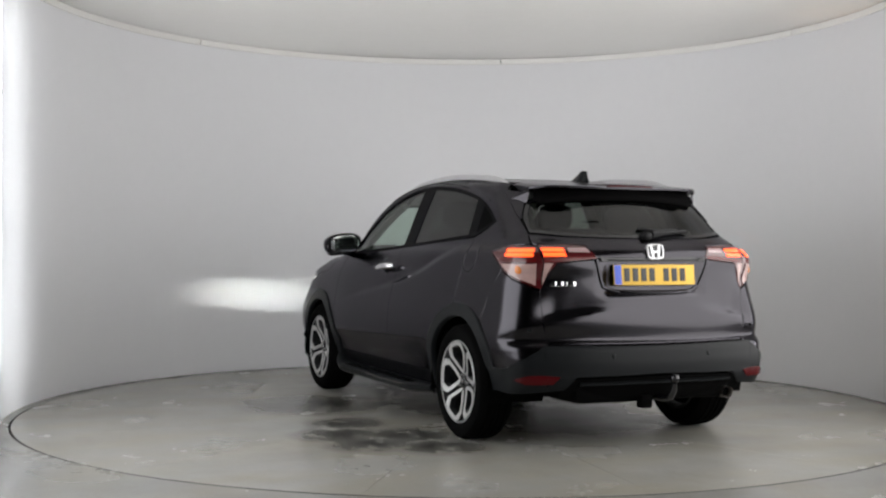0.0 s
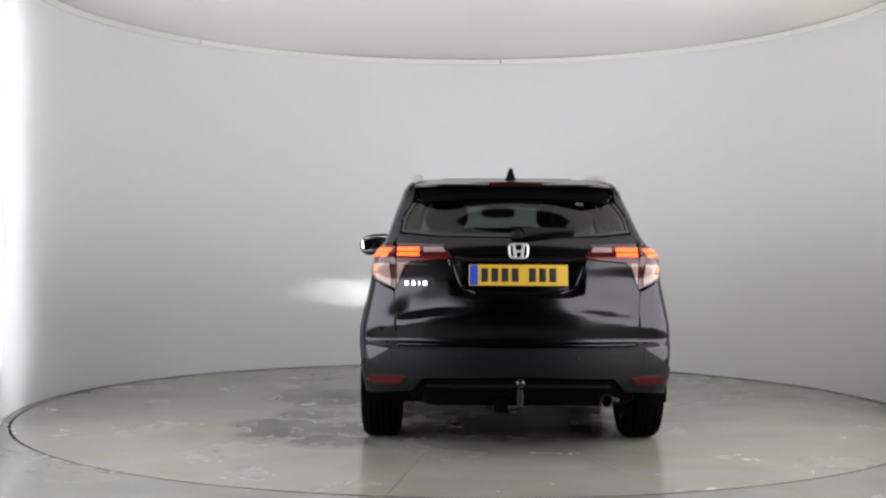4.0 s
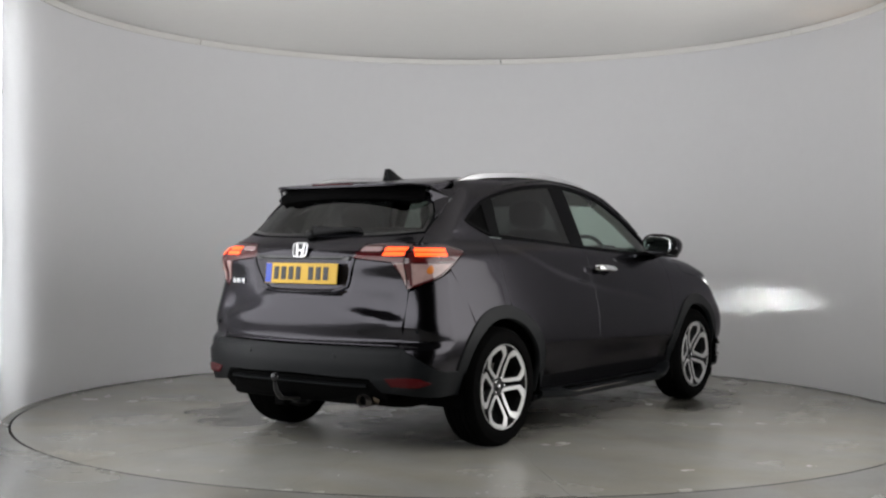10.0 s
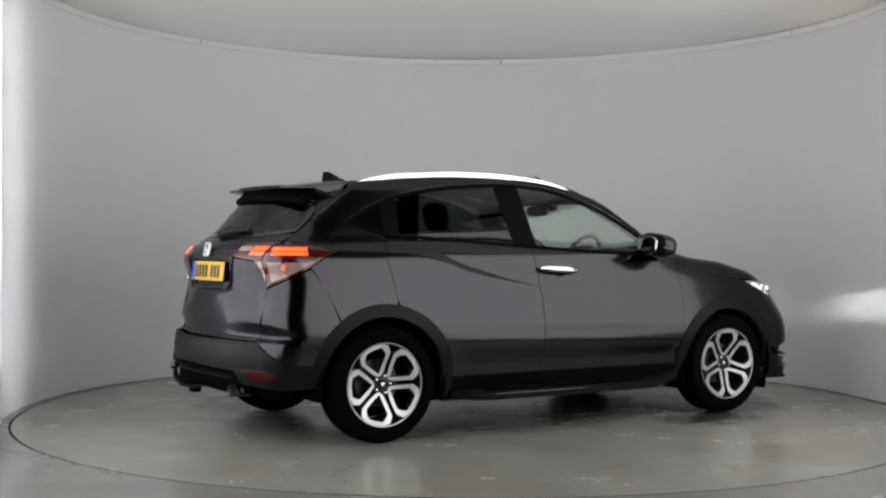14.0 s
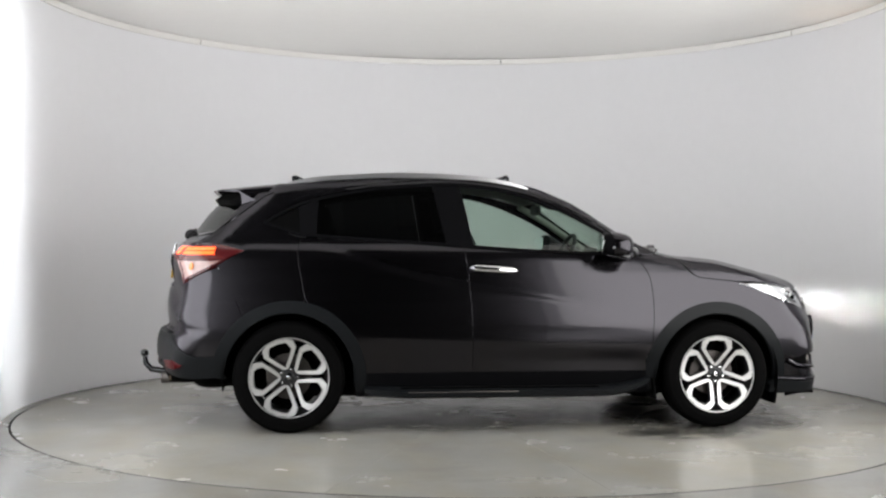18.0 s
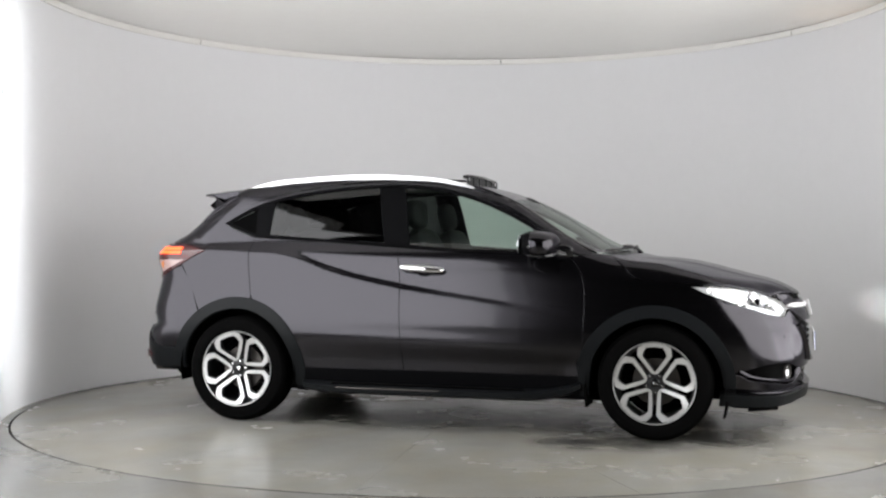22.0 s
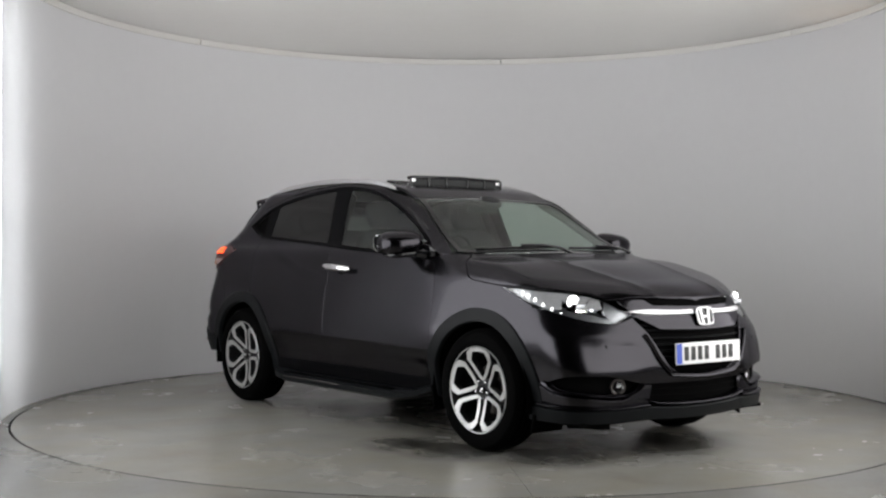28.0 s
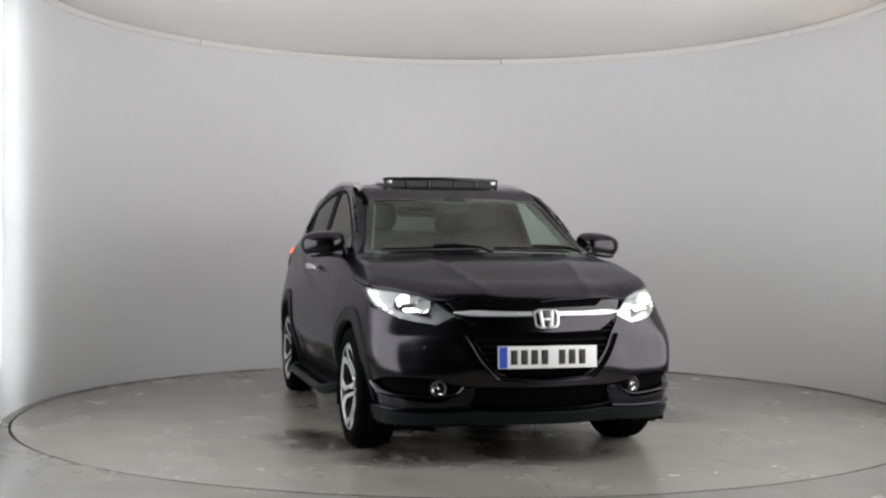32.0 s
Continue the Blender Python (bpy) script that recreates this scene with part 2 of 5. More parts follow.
def blob(sx, sy, sz, m, power=3.0, seg=28, bm=None):
    """A rounded box: a superellipsoid."""
    b = bmesh.new()
    bmesh.ops.create_uvsphere(b, u_segments=seg, v_segments=seg // 2, radius=1)
    for v in b.verts:
        k = sum(abs(c) ** power for c in v.co) ** (-1 / power)
        v.co = Vector((v.co.x * k * sx / 2, v.co.y * k * sy / 2, v.co.z * k * sz / 2))
    bmesh.ops.transform(b, matrix=m, verts=b.verts)
    return join(bm, b)



# ---- the car's skin: one smooth closed form, on to which every panel is laid ----
def curve(*pairs):
    """A smooth function through (position, value) pairs, sampled finely."""
    xs = np.array(pairs[0::2], float)
    ys = np.array(pairs[1::2], float)
    h, d = np.diff(xs), np.diff(ys) / np.diff(xs)
    m = np.empty_like(ys)
    m[1:-1] = np.where(d[1:] * d[:-1] > 0, (d[1:] * h[:-1] + d[:-1] * h[1:]) / (h[1:] + h[:-1]), 0)
    m[0], m[-1] = d[0], d[-1]
    gx = np.linspace(xs[0], xs[-1], 600)
    i = np.clip(np.searchsorted(xs, gx) - 1, 0, len(xs) - 2)
    t = (gx - xs[i]) / h[i]
    gy = ((2 * t**3 - 3 * t**2 + 1) * ys[i] + (t**3 - 2 * t**2 + t) * h[i] * m[i]
          + (3 * t**2 - 2 * t**3) * ys[i + 1] + (t**3 - t**2) * h[i] * m[i + 1])
    return lambda v: np.interp(v, gx, gy)


def step(v, a, b):
    t = np.clip((v - a) / (b - a), 0, 1)
    return t * t * (3 - 2 * t)


def smax(a, b, k):
    h = np.maximum(k - np.abs(a - b), 0) / k
    return np.maximum(a, b) + h * h * k / 4


TOP = curve(-1.9, 1.419, -1.78, 1.443, -1.6, 1.466, -1.25, 1.501, -0.8, 1.532, -0.4, 1.536, 0, 1.517, 0.2, 1.488, 0.36, 1.435, 0.56, 1.358, 0.75, 1.257, 0.94, 1.15, 1.1, 1.085, 1.2, 1.059, 1.5, 1.021, 1.82, 0.9396, 2, 0.8903, 2.11, 0.8381, 2.25, 0.7432)
SIDE = curve(0.1, 0.7707, 0.2, 0.8008, 0.34, 0.8329, 0.45, 0.8581, 0.53, 0.8695, 0.62, 0.873, 0.75, 0.855, 0.86, 0.8339, 0.97, 0.8118, 1.08, 0.7781, 1.12, 0.7475, 1.2, 0.717, 1.3, 0.684, 1.45, 0.630, 1.55, 0.586, 1.7, 0.486)
NOSE = curve(0.1, 2.092, 0.2, 2.121, 0.3, 2.144, 0.4, 2.153, 0.5, 2.174, 0.62, 2.173, 0.745, 2.144, 0.83, 2.124, 0.95, 2.041)
NOSE_SWEEP = curve(0.1, 0.3065, 0.28, 0.3371, 0.4, 0.3509, 0.6, 0.4078, 0.72, 0.5178, 0.85, 0.6496)
TAIL = curve(0.1, -1.945, 0.26, -2.044, 0.33, -2.104, 0.42, -2.13, 0.53, -2.126, 0.575, -2.111, 0.61, -2.069, 0.7, -2.075, 0.8, -2.069, 0.87, -2.064, 0.93, -2.054, 1.05, -2.044, 1.11, -2.006, 1.16, -1.947, 1.31, -1.826, 1.42, -1.729, 1.6, -1.567)
TAIL_SWEEP = curve(0.1, 0.2686, 0.5, 0.2849, 0.7, 0.2554, 0.9, 0.3002, 1.05, 0.2154, 1.2, 0.4255, 1.4, 0.6362)
RAIL = curve(-1.38, 1.468, -1.347, 1.483, -1.207, 1.521, -0.927, 1.549, -0.576, 1.564, -0.224, 1.551, 0.023, 1.521, 0.146, 1.487, 0.17, 1.478)
CREASE = curve(-1.32, 1.165, -1.16, 1.130, -0.89, 1.056, -0.62, 0.972, -0.225, 0.892, 0.25, 0.820, 0.6, 0.768, 1.1, 0.70)


def half_width(x, z):
    w = SIDE(z)
    hi = step(z, 0.88, 1.08)
    fx = np.maximum(x - (0.5277 - 0.3814 * hi), 0)
    w = w - (0.0262 + 0.0284 * hi) * fx**2
    rx = np.maximum(-x - (0.4681 - 0.3317 * hi), 0)
    w = w - (0.01761 + -0.008596 * hi) * rx**2
    d = z - CREASE(x)
    mid = step(x, -1.25, -0.75) * (1 - 0.55 * step(x, -0.35, 0.2)) * (1 - step(x, 0.3, 0.85))
    w = w - mid * 0.011 * np.where(d > 0, np.exp(-np.maximum(d, 0) / 0.08), 1 - step(-d, 0, 0.05))
    w = w - 0.032 * step(x, -1.0, -0.7) * (1 - step(x, 0.75, 1.0)) * (1 - step(z, 0.405, 0.545 - 0.03 * x))
    w = w - 0.005 * step(x, -1.3, -0.35) * (1 - step(x, 0.25, 1.15)) * np.exp(-((z - 0.605 + 0.03 * x) / 0.07)**2)
    return w


def skin(p):
    """Below zero inside the car's outer form; p is an array of points, in the car's space."""
    x, y, z = p[..., 0], np.abs(p[..., 1]), p[..., 2]
    glass = step(x, 0.2, 0.7) * (1 - step(x, 1.0, 1.35))
    shift = 0.0389 + 0.2423 * glass + 0.25 * step(x, 0.9, 1.45)
    top = (z - TOP(x + shift * y * y) + (0.01872 + 0.010 * step(x, 0.95, 1.5)) * y * y) * 0.95
    fold = y - 0.27 - 0.17 * (2.06 - x)
    top = top - 0.009 * step(x, 1.1, 1.3) * np.exp(-(np.sqrt(fold * fold + 0.00006) - 0.0077) / 0.04)
    side = y - half_width(x, z)
    nose = x - NOSE(z) + NOSE_SWEEP(z) * y * y
    ledge = z - 0.618 - 0.035 * y
    nose = nose + 0.015 * step(y, 0.36, 0.50) * (1 - step(y, 0.64, 0.88)) * (1 - step(ledge, -0.045, 0.015)) * step(z, 0.43, 0.56)
    dish = (1 - step(y, 0.27, 0.36)) * step(z, 0.835, 0.875) * (1 - step(z, 1.03, 1.06)) * 0.028
    ridge = z - 0.765 + 0.17 * y * y
    lip = 0.006 * np.exp(-(np.sqrt(ridge * ridge + 0.0002) - 0.014) / 0.04)
    lip = lip - 0.026 * step(y, 0.12, 0.50) * (1 - step(y, 0.56, 0.74)) * step(ridge, -0.01, 0.06) * (1 - step(ridge, 0.06, 0.22))
    tail = TAIL(z) - lip + dish + TAIL_SWEEP(z) * y * y - x
    tail = tail / np.sqrt(1 + 0.75 * step(z, 1.08, 1.2))
    return smax(smax(top, side, 0.050 - 0.012 * step(x, 0.8, 1.5)), smax(nose, tail, 0.01), 0.1136 - 0.075 * step(x, 1.7, 2.0) * step(z, 0.79, 0.86) * (1 - step(y, 0.36, 0.52)))


def skin_normal(p, e=0.004):
    g = np.stack([skin(p + np.eye(3)[i] * e) - skin(p - np.eye(3)[i] * e) for i in range(3)], -1)
    return g / np.linalg.norm(g, axis=-1, keepdims=True)


def cast(o, d, far=2.6, n=130):
    """The first meeting of rays o + s*d (arrays of points, one direction) with the skin."""
    d = np.asarray(d, float)
    lo = np.full(len(o), np.nan)
    prev = skin(o)
    s0 = np.zeros(len(o))
    for i in range(1, n + 1):
        s = far * i / n
        v = skin(o + s * d)
        newly = np.isnan(lo) & (prev > 0) & (v <= 0)
        lo[newly] = far * (i - 1) / n
        prev = v
    lo = np.where(np.isnan(lo), far / 2, lo)
    hi = lo + far / n
    for _ in range(18):
        mid = (lo + hi) / 2
        out = skin(o + mid[:, None] * d) > 0
        lo, hi = np.where(out, mid, lo), np.where(out, hi, mid)
    return o + ((lo + hi) / 2)[:, None] * d


# ---- laying panels on the skin ----
VIEWS = {
    "R": ((0, 1, 0), (1, 0, 0), (0, 0, 1), 1.15, 0.9, 46),
    "F": ((-1, 0, 0), (0, 1, 0), (0, 0, 1), 2.45, 1.2, 60),
    "B": ((1, 0, 0), (0, 1, 0), (0, 0, 1), 2.45, 1.2, 60),
    "T": ((0, 0, -1), (1, 0, 0), (0, 1, 0), 1.75, 1.0, 50),
    "FR": ((-0.7071, 0.7071, 0), (0.7071, 0.7071, 0), (0, 0, 1), 2.3, 1.6, 80),
    "BR": ((0.7071, 0.7071, 0), (0.7071, -0.7071, 0), (0, 0, 1), 2.3, 1.6, 80),
}


def lay(view, uv, off=0.0):
    """Points of a view's plane, cast on to the skin: places and normals."""
    d, e1, e2, start, far, n = VIEWS[view]
    d, e1, e2 = np.array(d), np.array(e1), np.array(e2)
    uv = np.asarray(uv, float)
    o = uv[:, :1] * e1 + uv[:, 1:2] * e2 - d * start
    p = cast(o, d, far, n)
    nm = skin_normal(p)
    return p + nm * off, nm


def flat(view, pts):
    """Control points, given in the view's plane or in space, as points of the plane."""
    if len(pts[0]) == 2:
        return [tuple(p) for p in pts]
    _, e1, e2, *_ = VIEWS[view]
    return [(sum(a * b for a, b in zip(p, e1)), sum(a * b for a, b in zip(p, e2))) for p in pts]


def outline(pts, h, closed=True):
    """A smooth curve through pts, in steps of about h; a point named twice is a corner."""
    P = [np.array(p, float) for p in pts]
    n = len(P)
    out = []
    for i in range(n if closed else n - 1):
        a, b = P[i], P[(i + 1) % n]
        if np.allclose(a, b):
            continue
        p0 = P[i - 1] if (closed or i > 0) else a
        p3 = P[(i + 2) % n] if (closed or i + 2 < n) else b
        la = np.linalg.norm(b - a)
        ta = (b - p0) * (la / (la + np.linalg.norm(a - p0) + 1e-9)) if not np.allclose(p0, a) else (b - a)
        tb = (p3 - a) * (la / (la + np.linalg.norm(p3 - b) + 1e-9)) if not np.allclose(p3, b) else (b - a)
        k = max(1, int(round(la / h)))
        for j in range(k):
            t = j / k
            out.append((2 * t**3 - 3 * t**2 + 1) * a + (t**3 - 2 * t**2 + t) * ta + (3 * t**2 - 2 * t**3) * b + (t**3 - t**2) * tb)
    if not closed:
        out.append(P[-1])
    return np.array(out)


def turn_way(loop):
    x, y = loop[:, 0], loop[:, 1]
    return np.sum(x * np.roll(y, -1) - np.roll(x, -1) * y)


def inset(loop, g):
    d = np.roll(loop, -1, 0) - np.roll(loop, 1, 0)
    nrm = np.stack([-d[:, 1], d[:, 0]], 1)
    nrm /= np.linalg.norm(nrm, axis=1, keepdims=True) + 1e-12
    return loop + nrm * g * np.sign(turn_way(loop))


def inside(q, loop):
    x, y = q[:, 0], q[:, 1]
    r = np.zeros(len(q), bool)
    a, b = loop, np.roll(loop, -1, 0)
    for (x1, y1), (x2, y2) in zip(a, b):
        c = ((y1 > y) != (y2 > y)) & (x < (x2 - x1) * (y - y1) / (y2 - y1 + 1e-15) + x1)
        r ^= c
    return r


def cells(loop, h):
    """Triangles that fill a loop, with inner points on a grid of step h."""
    lo, hi = loop.min(0), loop.max(0)
    gx, gy = np.arange(lo[0] + h / 2, hi[0], h), np.arange(lo[1] + h / 2, hi[1], h)
    g = np.stack(np.meshgrid(gx, gy), -1).reshape(-1, 2)
    g = g[inside(g, loop)] if len(g) else g
    if len(g):
        near = np.min(np.linalg.norm(g[:, None] - loop[None], axis=2), axis=1)
        g = g[near > 0.45 * h]
    allp = np.concatenate([loop, g]) if len(g) else loop
    n = len(loop)
    v, e, f, ov, oe, of = geometry.delaunay_2d_cdt([Vector(p) for p in allp], [(i, (i + 1) % n) for i in range(n)], [], 1, 1e-5)
    v = np.array([tuple(p) for p in v])
    back = {}
    for i, src in enumerate(ov):
        for s in src:
            back.setdefault(s, i)
    rim = [back[i] for i in range(n) if i in back]
    rim = [a for a, b in zip(rim, rim[1:] + rim[:1]) if a != b]
    return v, [tuple(t) for t in f], rim


def both(name, verts, faces, normals, material, parent, label="", mirror=True):
    """The panel, and its twin across the car."""
    made = [mesh(name, verts, faces, material, parent if not isinstance(parent, (list, tuple)) else parent[0], normals, label=label)]
    if mirror:
        s = np.array([1, -1, 1])
        made.append(mesh(name, verts * s, [f[::-1] for f in faces], material, parent if not isinstance(parent, (list, tuple)) else parent[1], normals * s, label=label))
    return made


def panel(name, view, pts, material, parent, off=0.0, depth=0.018, gap=0.0025, h=0.035, mirror=False, label="", edge=0.03, sym=False, dome=0.0):
    """A sheet with turned-in edges, laid on the skin. sym: pts are one half, the other is its mirror image."""
    pts = flat(view, pts)
    if sym:
        k = 1 if view == "T" else 0
        pts = pts + [tuple(-c if i == k else c for i, c in enumerate(p)) for p in reversed(pts)]
    loop = outline(pts, edge)
    if turn_way(loop) < 0:
        loop = loop[::-1]
    if gap:
        loop = inset(loop, gap)
    uv, faces, rim = cells(loop, h)
    p, nm = lay(view, uv, off)
    if dome:
        near = np.min(np.linalg.norm(uv[:, None] - loop[None], axis=2), axis=1)
        p = p + nm * (dome * (1 - np.exp(-near / 0.02)))[:, None]
    f0 = faces[0]
    if np.dot(np.cross(p[f0[1]] - p[f0[0]], p[f0[2]] - p[f0[0]]), nm[f0[0]]) < 0:
        faces = [f[::-1] for f in faces]
    r = np.array(rim)
    m = len(p)
    t = np.roll(p[r], -1, 0) - np.roll(p[r], 1, 0)
    out = np.cross(t, nm[r])
    out /= np.linalg.norm(out, axis=1, keepdims=True) + 1e-12
    mid = p[r].mean(0)
    if np.sum((p[r] - mid) * out) < 0:
        out = -out
    soft = nm[r] + out
    soft /= np.linalg.norm(soft, axis=1, keepdims=True)
    k = len(r)
    verts = np.concatenate([p, p[r] + out * 0.0012 - nm[r] * 0.0018, p[r] + out * 0.0012 - nm[r] * depth])
    normals = np.concatenate([nm, soft, out])
    ring = []
    for i in range(k):
        j = (i + 1) % k
        a, b, c, d = r[i], r[j], m + j, m + i
        q = [(a, b, c, d), (d, c, m + k + j, m + k + i)]
        for w in q:
            e = np.cross(verts[w[1]] - verts[w[0]], verts[w[2]] - verts[w[0]])
            ring.append(w if np.dot(e, out[i] + nm[r[i]] * 0.3) > 0 else w[::-1])
    made = both(name, verts, faces + ring, normals, material, parent, label, mirror)
    return made if mirror else made[0]


def strip(name, view, pts, width, material, parent, off=0.004, closed=True, mirror=False, label="", edge=0.025, lift=0.0, depth=0.01):
    """A raised band that follows a line on the skin, width to the inside of a loop (or to the left of an open line)."""
    loop = outline(flat(view, pts), edge, closed)
    if closed and turn_way(loop) < 0:
        loop = loop[::-1]
    if closed:
        inner = inset(loop, width)
    else:
        d = np.gradient(loop, axis=0)
        nrm = np.stack([-d[:, 1], d[:, 0]], 1)
        nrm /= np.linalg.norm(nrm, axis=1, keepdims=True) + 1e-12
        inner = loop + nrm * width
    rows = [loop + (inner - loop) * f for f in (0, 0.12, 0.5, 0.88, 1)]
    hs = [-depth, off, off + lift, off, -depth]
    n = len(loop)
    P, N = [], []
    for row, hh in zip(rows, hs):
        p, nm = lay(view, row)
        P.append(p + nm * hh)
        N.append(nm)
    verts = np.concatenate(P)
    faces = []
    for a in range(4):
        for i in range(n if closed else n - 1):
            j = (i + 1) % n
            faces.append((a * n + i, a * n + j, (a + 1) * n + j, (a + 1) * n + i))
    f0 = faces[2 * (n if closed else n - 1)]
    if np.dot(np.cross(verts[f0[1]] - verts[f0[0]], verts[f0[2]] - verts[f0[0]]), N[2][0]) < 0:
        faces = [f[::-1] for f in faces]
    made = []
    for s in ((1, -1) if mirror else (1,)):
        i = 0 if s == 1 else 1
        who = parent[i] if isinstance(parent, (list, tuple)) else parent
        ob = mesh(name, verts * np.array([1, s, 1]), faces if s == 1 else [f[::-1] for f in faces], material, who, label=label)
        ob.data.set_sharp_from_angle(angle=radians(50))
        made.append(ob)
    return made if mirror else made[0]


def arc(cx, cz, r, a0, a1, n):
    return [(cx + r * math.cos(radians(a0 + (a1 - a0) * i / n)), cz + r * math.sin(radians(a0 + (a1 - a0) * i / n))) for i in range(n + 1)]


def top_at(x, y):
    return float(lay("T", [(x, y)])[0][0, 2])

# ---- the booth ----
R, H = 3.02, 2.835


def ring_wall(name, r0, r1, z0, z1, a0, a1, n, material, kind="structure", label=""):
    """Part of an upright ring, angles in degrees from straight ahead of the camera's side."""
    v, f = [], []
    for i in range(n + 1):
        a = radians(a0 + (a1 - a0) * i / n)
        for r, z in ((r0, z0), (r0, z1), (r1, z1), (r1, z0)):
            v.append((r * math.sin(a), -r * math.cos(a), z))
    for i in range(n):
        for k in range(4):
            f.append((4 * i + k, 4 * i + 4 + k, 4 * i + 4 + (k + 1) % 4, 4 * i + (k + 1) % 4))
    f += [(0, 1, 2, 3), (4 * n + 3, 4 * n + 2, 4 * n + 1, 4 * n)]
    ob = mesh(name, v, f, material)
    ob.data.set_sharp_from_angle(angle=radians(40))
    return tagged(ob, label, kind=kind)


def disc(name, r, z, thick, material, n=160, hole=0.0):
    b = bmesh.new()
    prof = [(hole, z - thick), (r - 0.004, z - thick), (r, z - thick + 0.004), (r, z - 0.004), (r - 0.004, z), (hole, z)]
    rings = []
    for rr, zz in prof:
        rings.append([b.verts.new((max(rr, 0.0005) * math.cos(2 * math.pi * i / n), max(rr, 0.0005) * math.sin(2 * math.pi * i / n), zz)) for i in range(n)])
    for u, w in list(zip(rings, rings[1:])) + [(rings[-1], rings[0])]:
        for i in range(n):
            b.faces.new((u[i], u[(i + 1) % n], w[(i + 1) % n], w[i]))
    return part(name, b, material, None)


ring_wall("wall_round", R, R + 0.012, 0.004, H, 80, 288.5, 170, FABRIC)
b = bmesh.new()
edge = [(3.1 * math.sin(radians(a)), -3.1 * math.cos(radians(a))) for a in range(52, 309, 2)]
lower = [b.verts.new((x, y, H + 0.05)) for x, y in edge]
upper = [b.verts.new((x, y, H + 0.058)) for x, y in edge]
b.faces.new(lower)
b.faces.new(upper[::-1])
for i in range(len(edge)):
    j = (i + 1) % len(edge)
    b.faces.new((lower[i], lower[j], upper[j], upper[i]))
tagged(part("ceiling", b, CEIL, None), kind="structure")
for i, (a0, a1) in enumerate(((80, 118.3), (118.5, 173.2), (173.4, 229.0), (229.2, 288.5))):
    ring_wall("trim_" + str(i + 1), R - 0.022, R + 0.03, H - 0.004, H + 0.044, a0, a1, 40, TRIM)
tagged(disc("floor", 9.0, -0.002, 0.05, FLOOR, hole=2.968), kind="structure")
tagged(disc("floor_pit", 3.2, -0.053, 0.02, GAP), kind="structure")
turntable = tagged(new("turntable"), "round worn grey painted turntable with scuffs, flush with the floor", "turntable")
disc("support_disc", 2.95, -0.012, 0.033, GAP).parent = turntable
# added black ring: stands in for the shade in the gap round the deck
b = bmesh.new()
rows = [[b.verts.new((r * math.cos(2 * math.pi * i / 160), r * math.sin(2 * math.pi * i / 160), z)) for i in range(160)] for r, z in ((2.957, -0.03), (2.962, -0.03), (2.962, -0.002), (2.957, -0.001))]
for u, w in list(zip(rows, rows[1:])) + [(rows[-1], rows[0])]:
    for i in range(160):
        b.faces.new((u[i], u[(i + 1) % 160], w[(i + 1) % 160], w[i]))
part("gap_ring", b, GAP, turntable, "added black ring that keeps the turntable's edge gap dark")
for k in range(14):
    a0 = radians(-33.8 + 360 / 14 * k)
    b = bmesh.new()
    n, rows = 12, []
    for r, z in ((0.02, -0.011), (2.955, -0.011), (2.955, -0.001), (2.954, 0.0), (2.0, 0.0), (1.0, 0.0), (0.02, 0.0)):
        e = 0.0011 / max(r, 0.02)
        rows.append([b.verts.new((r * math.cos(q), r * math.sin(q), z)) for q in [a0 + e + (2 * math.pi / 14 - 2 * e) * i / n for i in range(n + 1)]])
    for u, w in list(zip(rows, rows[1:])) + [(rows[-1], rows[0])]:
        for i in range(n):
            b.faces.new((u[i], u[i + 1], w[i + 1], w[i]))
    b.faces.new([u[0] for u in rows])
    b.faces.new([u[-1] for u in rows][::-1])
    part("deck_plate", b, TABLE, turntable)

b = box(13, 13, 3.4, pose(0, -2.2, 1.62))
bmesh.ops.reverse_faces(b, faces=b.faces)
tagged(part("wall_room", b, ROOM, None, smooth=False), kind="structure")
for name, (x0, y0), (x1, y1) in (("wall_left", (-3.0, -0.80), (-1.63, -4.70)), ("wall_right", (3.0, -0.55), (1.66, -4.30))):
    d = Vector((x1 - x0, y1 - y0, 0))
    s = 1 if x0 > 0 else -1
    side = Vector((-d.y, d.x, 0)).normalized() * 0.04 * s
    m = Matrix.Translation(Vector(((x0 + x1) / 2, (y0 + y1) / 2, H / 2)) + side) @ pose(0, 0, 0, 0, 0, math.degrees(math.atan2(d.y, d.x)))
    tagged(part(name, box(d.length, 0.08, H, m, 0.01), WALL, None), kind="structure")


# ---- the car ----
car = tagged(new("car"), "dark grey-violet small SUV with lit lamps, parked on the turntable", "car")
WINDOW_TOP = [(-1.468, 1.250), (-1.355, 1.318), (-1.23, 1.375), (-1.05, 1.424), (-0.78, 1.468), (-0.55, 1.489), (-0.33, 1.499), (-0.06, 1.476),
              (0.12, 1.436), (0.30, 1.372), (0.47, 1.292), (0.66, 1.180), (0.78, 1.085)]
BELT = [(0.80, 1.052), (0.45, 1.062), (0.11, 1.076), (-0.25, 1.100), (-0.77, 1.132), (-1.24, 1.162)]
DOOR_REAR = [(-1.242, 1.158), (-1.259, 1.057), (-1.238, 0.92), (-1.217, 0.80)]
DOOR_MID = [(-0.262, 1.100), (-0.235, 0.92), (-0.222, 0.70), (-0.215, 0.52), (-0.210, 0.352)]
DOOR_FRONT = [(0.785, 1.055), (0.850, 0.995), (0.885, 0.92), (0.900, 0.80), (0.898, 0.66), (0.892, 0.55), (0.888, 0.352)]
AR, AF = (-1.305, 0.330), (1.305, 0.322)
RO, RI = 0.452, 0.382


def doubled(p):
    return [p, p]


def line(pts):
    """An open run of control points whose two ends are corners."""
    return [pts[0]] + list(pts) + [pts[-1]]


